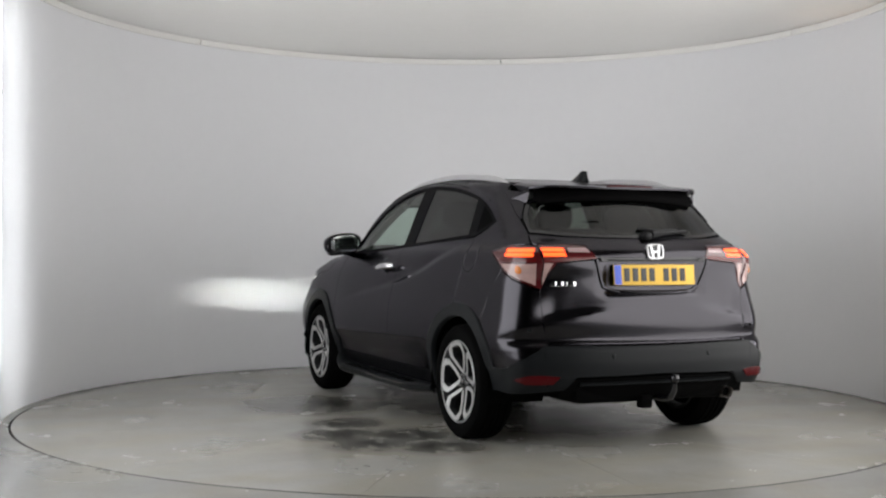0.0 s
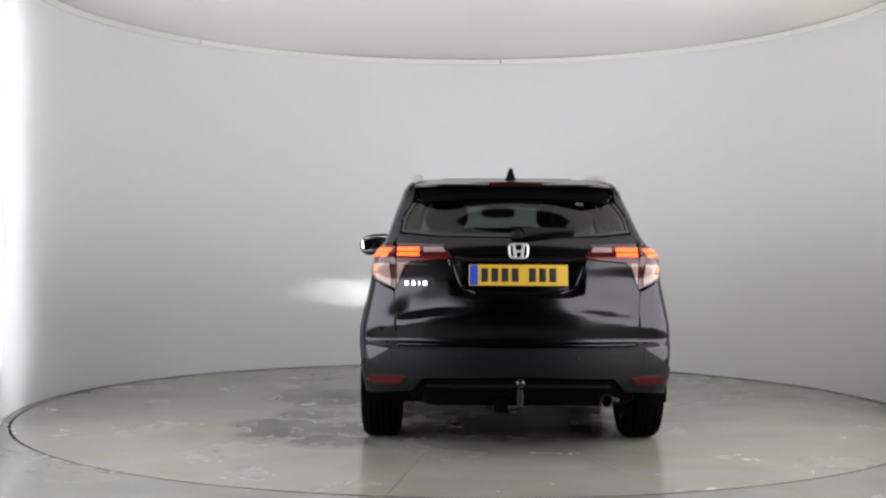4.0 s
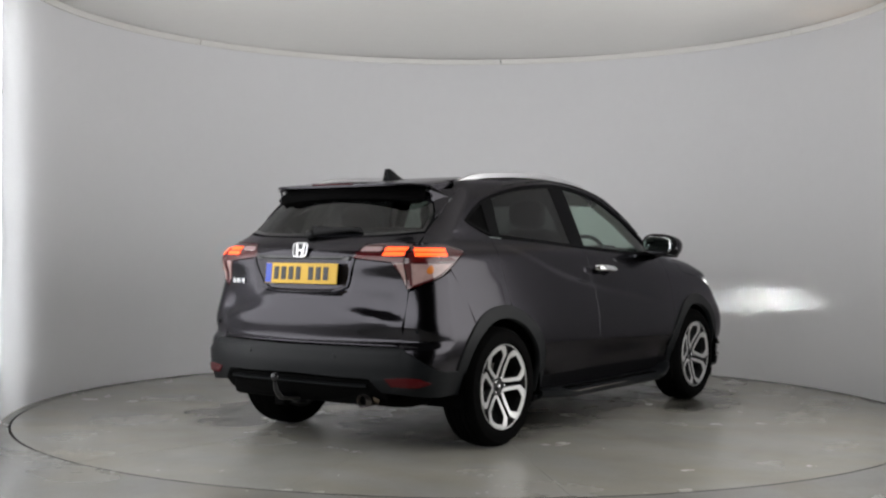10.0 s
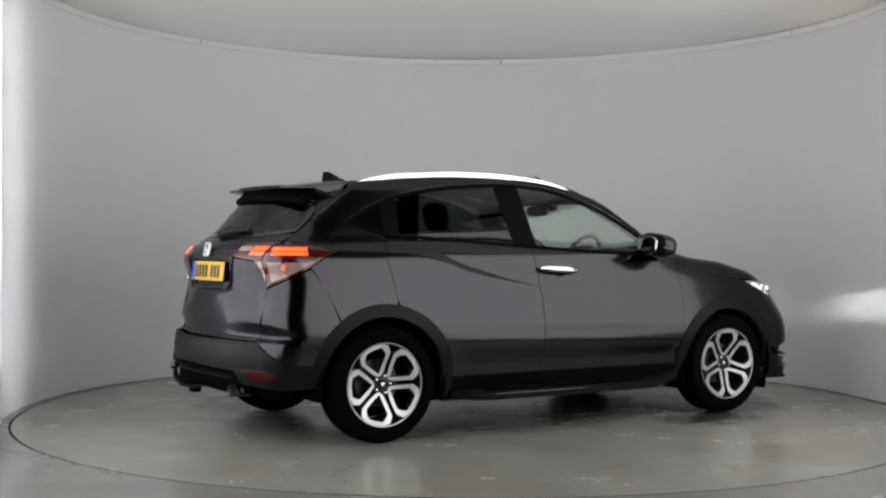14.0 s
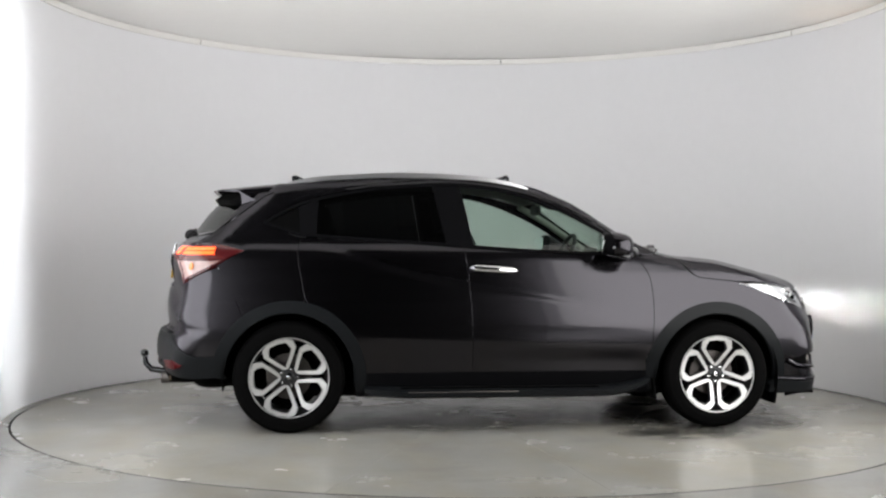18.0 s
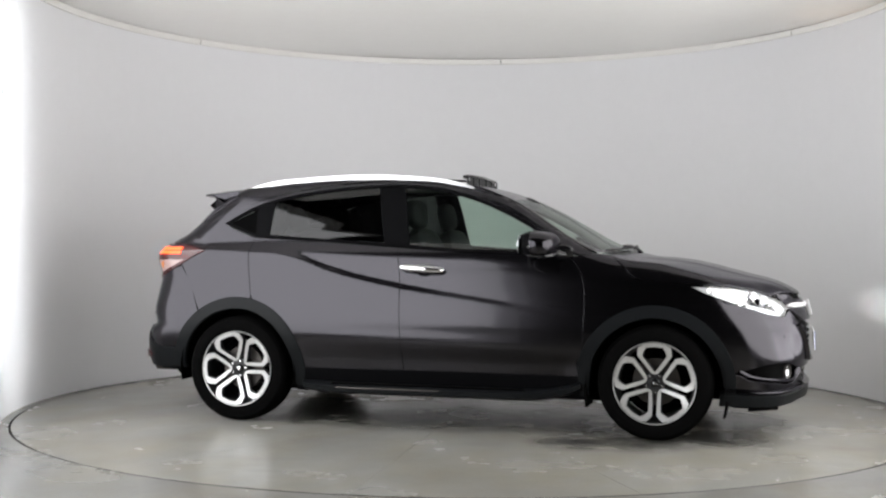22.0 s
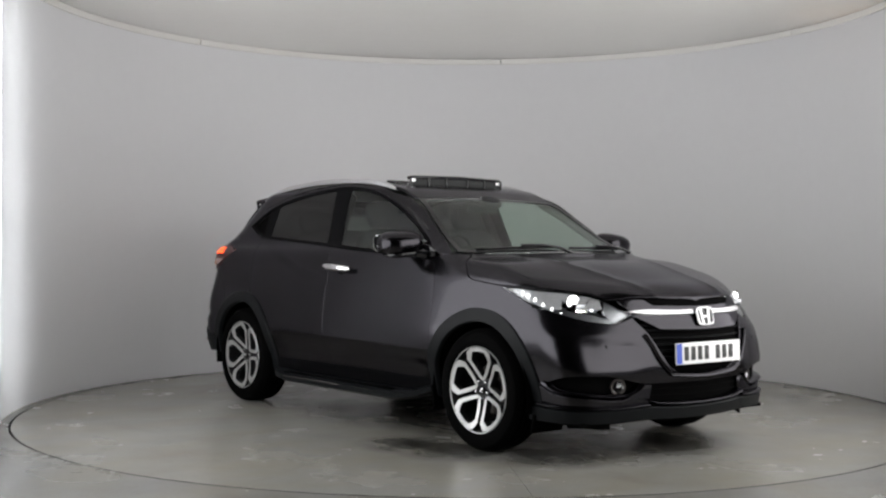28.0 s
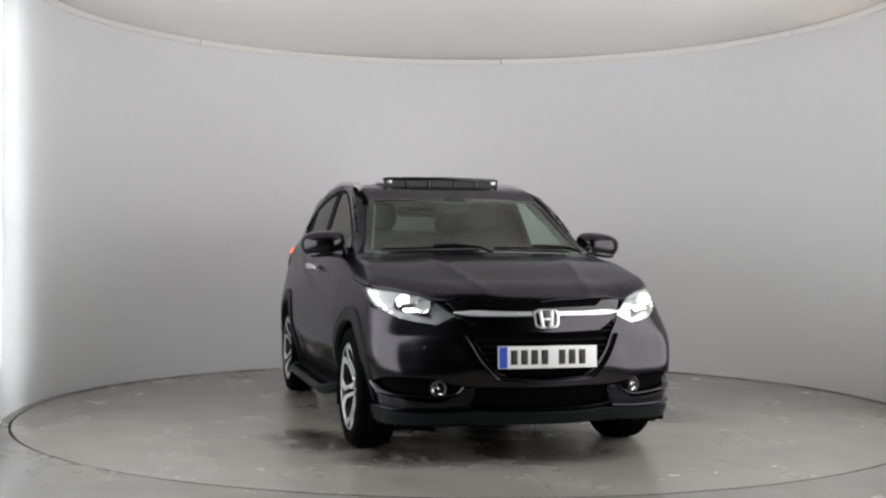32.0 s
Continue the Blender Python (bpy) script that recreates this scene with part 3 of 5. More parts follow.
screen_edge = [(0.385, -0.560), (0.50, -0.588), (0.64, -0.622), (0.80, -0.662), (0.955, -0.700)]
roof_edge = [(-1.40, -0.545), (-1.1, -0.565), (-0.6, -0.570), (-0.1, -0.567), (0.385, -0.560)]

# roof, bonnet and glass that face up
roof = panel("roof", "T", [(-1.395, 0.0)] + [(-1.395, -0.3)] + line(roof_edge) + [(0.392, -0.25), (0.395, 0.0)], PAINT, car, sym=True, h=0.05)
panel("windscreen", "T", [(0.398, 0.0), (0.396, -0.3)] + line(screen_edge) + [(1.045, -0.52), (1.10, -0.28), (1.118, 0.0)], SCREEN, car, sym=True, h=0.05,
      off=-0.003, depth=0.004, label="green-tinted windscreen")
strip("windscreen_seal", "T", [(0.392, 0.0), (0.39, -0.3)] + line(screen_edge) + [(1.045, -0.52), (1.10, -0.28), (1.118, 0.0), (1.10, 0.28), (1.045, 0.52)]
      + line([(x, -y) for x, y in reversed(screen_edge)]) + [(0.39, 0.3)], 0.040, GLOSS, car, off=0.0005)
bonnet = panel("bonnet", "T", [(1.148, 0.0), (1.13, -0.28), (1.07, -0.53)] + line([(1.015, -0.645), (1.075, -0.700), (1.14, -0.738), (1.25, -0.750), (1.40, -0.748), (1.55, -0.740)])[:-1]
               + [(1.66, -0.722), (1.734, -0.698), (1.798, -0.645), (1.854, -0.588), (1.922, -0.530), (1.998, -0.41), (2.066, -0.25), (2.106, 0.0)], PAINT, car, sym=True, h=0.024)
flank = [(1.07, 1.043), (1.118, 1.0), (1.18, 0.938), (1.285, 0.919), (1.44, 0.903), (1.55, 0.900), (1.653, 0.896), (1.725, 0.892)]
panel("bonnet_flank", "R", line(flank) + line([(x, top_at(x, -y) + 0.002) for x, y in ((1.728, 0.692), (1.66, 0.715), (1.55, 0.733), (1.40, 0.740), (1.25, 0.742), (1.14, 0.730), (1.085, 0.702))]), PAINT, bonnet, off=-0.0006, gap=0.001, h=0.02, mirror=True)
panel("cowl", "T", [(1.108, 0.0), (1.09, -0.28), (1.035, -0.52), (0.95, -0.69), (0.985, -0.65), (1.08, -0.53), (1.14, -0.28), (1.158, 0.0)], GLOSS, car, off=-0.022, sym=True)

# side panels
doors_f = panel("front_door", "R", line(DOOR_FRONT) + line(list(reversed(DOOR_MID))) + [(0.11, 1.076), (0.45, 1.062)], PAINT, car, mirror=True, h=0.018)
doors_r = panel("rear_door", "R", line(DOOR_MID) + line([(-0.86, 0.345), (-0.875, 0.35)])[1:] + arc(*AR, RO - 0.02, 2, 74, 8) + line(list(reversed(DOOR_REAR))) + [(-0.77, 1.134)],
                PAINT, car, mirror=True, h=0.018)
panel("front_fender", "R", line(list(reversed(DOOR_FRONT))) + line([(0.80, 1.05), (0.90, 1.064), (1.02, 1.062)])[1:-1]
      + [(1.065, 1.042), (1.113, 0.998), (1.175, 0.936), (1.283, 0.916), (1.44, 0.899), (1.488, 0.894), (1.488, 0.894), (1.60, 0.842), (1.69, 0.800), (1.69, 0.800), (1.608, 0.655), (1.608, 0.655)]
      + arc(*AF, RO - 0.02, 48, 172, 9), PAINT, car, mirror=True)
side_top = [(x, top_at(x, y)) for x, y in roof_edge[::-1]]
pillar = [(x, top_at(x, y)) for x, y in screen_edge[::-1]]
panel("side_frame", "R", line(WINDOW_TOP) + line([(0.86, 1.062), (0.95, 1.066)]) + pillar[1:-1] + doubled(side_top[0]) + side_top[1:-1] + doubled(side_top[-1])
      + line([(-1.46, 1.402), (-1.60, 1.298), (-1.76, 1.18), (-1.845, 1.124)]) + line([(-1.70, 1.112), (-1.568, 1.080)])
      + line([(-1.66, 1.03), (-1.730, 0.988)]) + line([(-1.652, 0.86), (-1.568, 0.677)]) + arc(*AR, RO - 0.02, 124, 80, 6) + line(list(reversed(DOOR_REAR))) + [(-1.36, 1.20)],
      PAINT, car, mirror=True, h=0.04)
panel("wheel_arch_trim", "R", arc(*AR, RO, -2, 170, 22) + arc(*AR, RI, 186, 14, 22)[0:0] + line([(-1.755, 0.42), (-1.74, 0.335), (-1.672, 0.325)]) + arc(*AR, RI, 178, 20, 20)
      + line([(-0.925, 0.40), (-0.91, 0.24), (-0.868, 0.24)]), PLASTIC, car, off=0.010, depth=0.035, mirror=True, gap=0, label="dark grey plastic wheel arch trim")
panel("wheel_arch_trim", "R", arc(*AF, RO, 10, 170, 22) + line([(0.862, 0.45), (0.875, 0.24), (0.915, 0.24)]) + arc(*AF, RI, 165, 0, 20)
      + line([(1.69, 0.26), (1.745, 0.26), (1.755, 0.36)]), PLASTIC, car, off=0.010, depth=0.035, mirror=True, gap=0, label="dark grey plastic wheel arch trim")
panel("sill", "R", line([(-0.92, 0.350), (0.2, 0.350), (0.91, 0.350)]) + line([(0.905, 0.225), (0.1, 0.20), (-0.91, 0.21)]), PILLAR, car, off=0.006, depth=0.05, gap=0.001, mirror=True)
for s in (-1, 1):
    board = new("side_step")
    board.parent = car
    b = bmesh.new()
    for k in range(25):
        x = -0.86 + 1.74 * k / 24
        e = min(1, (x + 0.86) / 0.22, (0.88 - x) / 0.30)
        y1 = s * (0.835 + 0.085 * e ** 0.6)
        zt = 0.268 - 0.01 * e + 0.05 * max(0, (x - 0.6) / 0.28) ** 2
        ring = [b.verts.new(c) for c in ((x, s * 0.79, zt + 0.008), (x, y1 - s * 0.02, zt + 0.004), (x, y1, zt - 0.008), (x, y1 - s * 0.004, zt - 0.036), (x, y1 - s * 0.03, zt - 0.05), (x, s * 0.79, zt - 0.045))]
        if k:
            for i in range(6):
                b.faces.new((old[i], old[(i + 1) % 6], ring[(i + 1) % 6], ring[i]))
        else:
            b.faces.new(ring)
        old = ring
    b.faces.new(old)
    part("board", b, PLASTIC, board)
    part("bright_strip", box(0.66, 0.006, 0.007, pose(-0.28, s * 0.918, 0.247), 0.002), STEEL, board, "thin bright strip")
    part("tread", box(1.2, 0.05, 0.006, pose(-0.05, s * 0.87, 0.267), 0.002), RUBBER, board)

# side glass
glass_f = panel("front_window", "R", line([(-0.19, 1.098), (-0.225, 1.30), (-0.262, 1.474)]) + [(-0.075, 1.458), (0.11, 1.418), (0.29, 1.354), (0.46, 1.272), (0.62, 1.178), (0.735, 1.088)]
                + doubled((0.745, 1.073))[:1] + [(0.745, 1.073), (0.45, 1.079), (0.11, 1.092)], SCREEN, car, off=-0.008, depth=0.004, mirror=True, gap=0)
glass_r = panel("rear_window", "R", line([(-0.365, 1.124), (-0.405, 1.31), (-0.44, 1.477)]) + [(-0.58, 1.470), (-0.78, 1.450), (-1.02, 1.409), (-1.125, 1.378)] + line([(-1.135, 1.375), (-1.145, 1.27), (-1.15, 1.172)])[1:]
                + [(-0.77, 1.148)], PRIVACY, car, off=-0.008, depth=0.004, mirror=True, gap=0, label="dark tinted rear window")
panel("quarter_window", "R", line([(-1.245, 1.185), (-1.247, 1.30), (-1.25, 1.34)]) + [(-1.33, 1.305)] + doubled((-1.435, 1.250)) + [(-1.33, 1.213)], BLACK, car, off=-0.012, depth=0.006, mirror=True, gap=0)
panel("centre_pillar", "R", line([(-0.195, 1.10), (-0.23, 1.30), (-0.266, 1.488)]) + line([(-0.436, 1.488), (-0.40, 1.31), (-0.36, 1.118)]), PILLAR, car, off=-0.004, mirror=True, gap=0.001)
panel("rear_pillar_trim", "R", line([(-1.145, 1.17), (-1.14, 1.28), (-1.13, 1.39)]) + line([(-1.252, 1.352), (-1.247, 1.27), (-1.245, 1.172)]), PILLAR, car, off=-0.004, mirror=True, gap=0.001)
strip("window_surround", "R", line(WINDOW_TOP) + line([(0.80, 1.055), (0.45, 1.064), (0.11, 1.078), (-0.25, 1.102), (-0.77, 1.134), (-1.24, 1.166)])[1:] + [(-1.36, 1.205)] + [(-1.468, 1.250)],
      0.02, PILLAR, car, off=0.001, mirror=True)
strip("drip_strip", "R", line([(-1.30, 1.372)] + [(x, z + 0.022) for x, z in WINDOW_TOP[2:-1]]), 0.010, GLOSS, car, off=0.002, closed=False, mirror=True)

# front
FL = [(1.462, -0.826, 0.892), (1.462, -0.826, 0.892), (1.62, -0.742, 0.888), (1.77, -0.620, 0.876), (1.89, -0.510, 0.846), (1.89, -0.510, 0.846), (2.035, -0.418, 0.758), (2.035, -0.418, 0.758),
      (2.012, -0.530, 0.709), (2.012, -0.530, 0.709), (1.92, -0.645, 0.728), (1.79, -0.742, 0.768), (1.655, -0.800, 0.818)]
BUMP = [(2.035, -0.425, 0.745), (2.035, -0.425, 0.745), (2.112, -0.372, 0.655), (2.148, -0.302, 0.540), (2.160, -0.240, 0.475), (2.163, -0.20, 0.455), (2.163, -0.20, 0.455), (2.150, -0.205, 0.405), (2.150, -0.205, 0.405),
        (2.10, -0.41, 0.408), (2.036, -0.572, 0.446), (1.918, -0.776, 0.446), (1.80, -0.842, 0.405), (1.80, -0.842, 0.405), (1.752, -0.850, 0.40), (1.752, -0.850, 0.40)]
panel("front_bumper", "FR", BUMP + [(1.712, -0.86, 0.50), (1.665, -0.862, 0.58), (1.612, -0.865, 0.655), (1.612, -0.865, 0.655), (1.683, -0.812, 0.796), (1.683, -0.812, 0.796),
      (1.79, -0.742, 0.772), (1.92, -0.645, 0.730), (2.010, -0.533, 0.707), (2.010, -0.533, 0.707)], PAINT, car, mirror=True, h=0.018)
panel("bumper_centre", "F", line([(-0.20, 0.452), (0.0, 0.445), (0.20, 0.452)]) + line([(0.205, 0.408), (0.0, 0.404), (-0.205, 0.408)]), PAINT, car, gap=0)
panel("lower_bumper", "FR", [(1.752, -0.850, 0.392), (1.752, -0.850, 0.392), (1.81, -0.842, 0.392), (1.86, -0.82, 0.362), (1.956, -0.728, 0.345), (2.060, -0.50, 0.330), (2.092, -0.43, 0.395), (2.115, -0.36, 0.400), (2.115, -0.36, 0.400),
      (2.108, -0.38, 0.300), (2.108, -0.38, 0.300), (2.045, -0.56, 0.288), (1.86, -0.80, 0.292), (1.752, -0.845, 0.300), (1.752, -0.845, 0.300)], PAINT, car, off=0.006, depth=0.03, mirror=True)
panel("fog_lamp_recess", "FR", [(1.80, -0.842, 0.400), (1.80, -0.842, 0.400), (1.918, -0.776, 0.444), (2.036, -0.572, 0.444), (2.095, -0.42, 0.402), (2.095, -0.42, 0.402), (2.060, -0.50, 0.332), (1.956, -0.728, 0.346), (1.86, -0.82, 0.364)],
      BLACK, car, off=-0.032, depth=0.02, mirror=True, gap=-0.004)
panel("front_lip", "FR", [(1.73, -0.845, 0.285), (1.73, -0.845, 0.285), (1.86, -0.80, 0.278), (2.045, -0.56, 0.276), (2.11, -0.37, 0.288), (2.11, -0.37, 0.288), (2.105, -0.38, 0.235), (2.105, -0.38, 0.235),
      (2.04, -0.56, 0.218), (1.86, -0.79, 0.215), (1.73, -0.84, 0.215), (1.73, -0.84, 0.215)], PLASTIC, car, off=0.024, depth=0.06, mirror=True, gap=0.001)
panel("lip_centre", "F", line([(-0.395, 0.290), (-0.2, 0.280), (0.0, 0.278), (0.2, 0.280), (0.395, 0.290)]) + line([(0.39, 0.228), (0.0, 0.222), (-0.39, 0.228)]), PLASTIC, car, off=0.022, depth=0.06, gap=0.0)
strip("intake_lip", "F", line([(-0.385, 0.318), (-0.30, 0.300), (0.0, 0.292), (0.30, 0.300), (0.385, 0.318)]), 0.014, PAINT, car, off=0.016, closed=False, lift=0.006, depth=0.03)
panel("lower_intake", "F", line([(-0.37, 0.405), (0.0, 0.405), (0.37, 0.405)]) + line([(0.39, 0.285), (0.0, 0.27), (-0.39, 0.285)]), BLACK, car, off=-0.03, depth=0.01, gap=-0.01)
for i in range(3):
    strip("intake_slat", "F", [(-0.36, 0.305 + 0.032 * i), (0.0, 0.300 + 0.032 * i), (0.36, 0.305 + 0.032 * i)], 0.007, BLACK, car, off=-0.016, closed=False, depth=0.02)
strip("fog_lamp_lip", "FR", line([(1.80, -0.842, 0.405), (1.86, -0.815, 0.372), (1.97, -0.70, 0.350), (2.06, -0.50, 0.340), (2.092, -0.425, 0.372), (2.10, -0.40, 0.40)]), 0.022, PAINT, car, off=0.010, closed=False, mirror=True, lift=0.007, depth=0.03)
strip("lower_lip_edge", "FR", line([(1.745, -0.852, 0.300), (1.86, -0.80, 0.290), (2.04, -0.56, 0.284), (2.108, -0.38, 0.295)]), 0.016, PAINT, car, off=0.022, closed=False, mirror=True, lift=0.006, depth=0.03)
# grille
grille = panel("grille", "F", line([(-0.425, 0.752), (0.0, 0.750), (0.425, 0.752)]) + line([(0.415, 0.66), (0.345, 0.54), (0.262, 0.468)]) + [(0.0, 0.452)] + line([(-0.262, 0.468), (-0.345, 0.54), (-0.415, 0.66)]),
               BLACK, car, off=-0.028, depth=0.01, gap=-0.006, label="black front grille")
for z, w in ((0.700, 0.40), (0.675, 0.395), (0.635, 0.375), (0.60, 0.35), (0.565, 0.33), (0.53, 0.30)):
    strip("slat", "F", [(-w, z + 0.004), (0.0, z), (w, z + 0.004)], 0.011, PILLAR, grille, off=-0.012, closed=False, depth=0.022)
panel("grille_brow", "F", line([(-0.43, 0.754), (0.0, 0.750), (0.43, 0.754)]) + line([(0.300, 0.684), (0.0, 0.678), (-0.300, 0.684)]), PAINT, car, off=0.006, gap=0)
panel("nose_panel", "F", line([(-0.470, 0.830), (-0.41, 0.834), (-0.345, 0.832)]) + line([(-0.300, 0.803), (0.0, 0.797), (0.300, 0.803)]) + line([(0.345, 0.832), (0.41, 0.834), (0.470, 0.830)]) + line([(0.43, 0.772), (0.0, 0.770), (-0.43, 0.772)]), PAINT, car, off=0.002, gap=0, h=0.02)
panel("bonnet_slot", "F", line([(-0.36, 0.842), (-0.2, 0.838), (0.0, 0.832), (0.2, 0.838), (0.36, 0.842)]) + line([(0.32, 0.790), (0.0, 0.786), (-0.32, 0.790)]), BLACK, car, off=-0.012, gap=0)
for s in (-1, 1):
    o = [(s * 0.066, 0.774), (s * 0.2, 0.774), (s * 0.345, 0.778), (s * 0.445, 0.770), (s * 0.445, 0.770), (s * 0.37, 0.759), (s * 0.33, 0.757), (s * 0.2, 0.757), (s * 0.066, 0.757), (s * 0.066, 0.757)]
    panel("chrome_bar", "F", [o[0]] + o, EMBLEM, car, off=0.016, depth=0.02, gap=0, h=0.02, edge=0.012, dome=0.004, label="bright grille bar")
strip("grille_frame", "F", line([(0.388, 0.665), (0.314, 0.535), (0.245, 0.464)]) + [(0.0, 0.450)] + line([(-0.245, 0.464), (-0.314, 0.535), (-0.388, 0.665)]), 0.026, PAINT, car, off=0.012, closed=False, depth=0.03, lift=0.010)

# headlamps
lamps_f = [new("headlamp"), new("headlamp")]
for i, s in enumerate((-1, 1)):
    lamps_f[i].parent = car
panel("lamp_bowl", "FR", FL, BOWL, lamps_f, off=-0.13, depth=0.004, gap=-0.004, mirror=True)
panel("lens", "FR", FL, CLEAR, lamps_f, off=0.001, depth=0.055, gap=0.002, mirror=True, label="clear headlamp lens")
panel("lamp_silver", "FR", [(1.485, -0.822, 0.888), (1.485, -0.822, 0.888), (1.62, -0.742, 0.882), (1.75, -0.640, 0.872), (1.80, -0.595, 0.862), (1.80, -0.595, 0.862), (1.78, -0.68, 0.838), (1.80, -0.70, 0.792), (1.74, -0.745, 0.795), (1.66, -0.794, 0.824)],
      LAMPSILVER, lamps_f, off=-0.012, depth=0.006, gap=0, mirror=True, label="bright silver lamp housing")
panel("lamp_silver", "FR", [(1.915, -0.505, 0.828), (1.915, -0.505, 0.828), (2.015, -0.432, 0.760), (2.015, -0.432, 0.760), (2.003, -0.522, 0.722), (2.003, -0.522, 0.722), (1.955, -0.540, 0.765)],
      BOWL, lamps_f, off=-0.014, depth=0.006, gap=0, mirror=True, h=0.02)
panel("lamp_silver", "FR", [(1.79, -0.690, 0.846), (1.79, -0.690, 0.846), (1.835, -0.575, 0.858), (1.895, -0.520, 0.836), (1.895, -0.520, 0.836), (1.945, -0.548, 0.794), (1.945, -0.548, 0.794), (1.855, -0.665, 0.796), (1.855, -0.665, 0.796)],
      LAMPSILVER, lamps_f, off=-0.012, depth=0.006, gap=0, mirror=True, h=0.02)
panel("lamp_silver", "FR", [(1.80, -0.712, 0.790), (1.80, -0.712, 0.790), (1.93, -0.600, 0.757), (1.995, -0.532, 0.734), (1.995, -0.532, 0.734), (1.99, -0.540, 0.716), (1.99, -0.540, 0.716), (1.91, -0.645, 0.736), (1.80, -0.733, 0.772), (1.80, -0.733, 0.772)],
      BOWL, lamps_f, off=-0.012, depth=0.006, gap=0, mirror=True, h=0.02)
for x, y, z, r in ((1.60, -0.795, 0.866, 0.012), (1.635, -0.785, 0.853, 0.014), (1.675, -0.772, 0.838, 0.014), (1.72, -0.755, 0.812, 0.012), (1.765, -0.735, 0.795, 0.011), (1.81, -0.708, 0.772, 0.010),
                   (1.855, -0.678, 0.7515, 0.008), (1.90, -0.642, 0.740, 0.008), (1.94, -0.605, 0.730, 0.008), (1.975, -0.568, 0.722, 0.007)):
    p, _ = lay("FR", flat("FR", [(x, y, z)]), -0.020)
    for i, s in enumerate((1, -1)):
        part("led", blob(r * 1.5, r * 2, r * 1.7, Matrix.Translation((p[0][0], p[0][1] * s, p[0][2])), 2.2, 12), LAMPWHITE, lamps_f[i], "lit white light dot")
strip("lamp_trim", "FR", FL, 0.006, GLOSS, lamps_f, off=-0.008, mirror=True)
for i, s in enumerate((-1, 1)):
    for x, y, z, r in ((1.86, 0.655, 0.822, 0.036), (1.91, 0.565, 0.800, 0.036), (1.962, 0.505, 0.768, 0.026)):
        p = Vector((x - 0.045, s * y, z))
        b = lathe([(r * 0.2, -0.005), (r * 0.6, -0.003), (r * 0.95, 0.012), (r * 1.05, 0.032), (r, 0.034)], Matrix.Translation(p) @ pose(0, 0, 0, 0, 0, -90 + s * 14), 24)
        part("reflector", b, REFLECT, lamps_f[i])
        if r > 0.03:
            b = bmesh.new()
            bmesh.ops.create_uvsphere(b, u_segments=18, v_segments=10, radius=r * (0.8 if y > 0.6 else 0.45), matrix=Matrix.Translation(p + Vector((0.012, 0, 0))))
            part("projector", b, LAMPWHITE, lamps_f[i])
    # the dipped beam: a small bright source at the back of a dark slot
    x0, y0, z0 = 1.815, s * 0.605, 0.795
    tilt = pose(x0, y0, z0, 0, 4.7, s * 1)
    part("beam_source", box(0.004, 0.095, 0.006, tilt @ pose(0, 0, -0.012)), BEAM, lamps_f[i])
    for size, at in (((0.068, 0.13, 0.004), (0.029, 0, 0.020)), ((0.068, 0.13, 0.003), (0.029, 0, -0.0215)), ((0.068, 0.004, 0.044), (0.029, 0.065, -0.001)),
                     ((0.068, 0.004, 0.044), (0.029, -0.065, -0.001)), ((0.004, 0.13, 0.044), (-0.008, 0, -0.001)), ((0.004, 0.13, 0.027), (0.062, 0, 0.0077))):
        part("shroud_plate", box(*size, tilt @ pose(*at)), BLACK, lamps_f[i], smooth=False)
    part("shroud_cover", box(0.003, 0.13, 0.026, tilt @ pose(0.0665, 0, 0.0085), 0.001), BOWL, lamps_f[i], "silver lamp cover")

# fog lamps
for s in (-1, 1):
    fog = new("fog_lamp")
    fog.parent = car
    m = pose(2.035, s * 0.525, 0.393, 0, 0, -90 + s * 24)
    part("bezel", lathe([(0.040, -0.03), (0.042, 0.0), (0.039, 0.005), (0.034, 0.004), (0.033, -0.01)], m, 32), STEEL, fog)
    part("bowl", lathe([(0.002, -0.028), (0.016, -0.024), (0.033, -0.008)], m, 24), REFLECT, fog)
    part("lens", lathe([(0.001, 0.004), (0.016, 0.003), (0.033, -0.006)], m, 24), CLEAR, fog)
    part("bulb", blob(0.02, 0.02, 0.02, m @ pose(0, -0.012, 0), 2, 12), CHROME, fog)

# tail
panel("tailgate", "B", [(0.0, 0.592), (0.35, 0.592)] + line([(0.639, 0.590), (0.647, 0.72), (0.656, 0.868)]) + line([(0.612, 0.96), (0.580, 1.018)]) + doubled((0.345, 1.040)) + doubled((0.392, 1.118)) + doubled((0.655, 1.125)) + doubled((0.640, 1.176))
      + [(0.45, 1.160), (0.0, 1.152)], PAINT, car, sym=True, h=0.02)
panel("rear_glass", "B", [(0.0, 1.158), (0.42, 1.166)] + line([(0.625, 1.186), (0.605, 1.28), (0.545, 1.372)]) + [(0.40, 1.395), (0.0, 1.405)], REARGLASS, car, sym=True, off=-0.003, depth=0.004, label="dark tinted rear window")
strip("rear_glass_seal", "B", [(0.0, 1.156), (0.42, 1.164)] + line([(0.628, 1.184), (0.610, 1.28), (0.550, 1.376)]) + [(0.40, 1.40), (0.0, 1.41), (-0.40, 1.40)] + line([(-0.550, 1.376), (-0.610, 1.28), (-0.628, 1.184)]) + [(-0.42, 1.164)], 0.02, GLOSS, car, off=0.0)
strip("plate_surround", "B", line([(0.372, 1.035), (0.345, 0.95), (0.318, 0.885)]) + [(0.24, 0.856), (0.0, 0.848), (-0.24, 0.856)] + line([(-0.318, 0.885), (-0.345, 0.95), (-0.372, 1.035)]), -0.024, PAINT, car, off=0.008, closed=False, lift=0.004, depth=0.02)
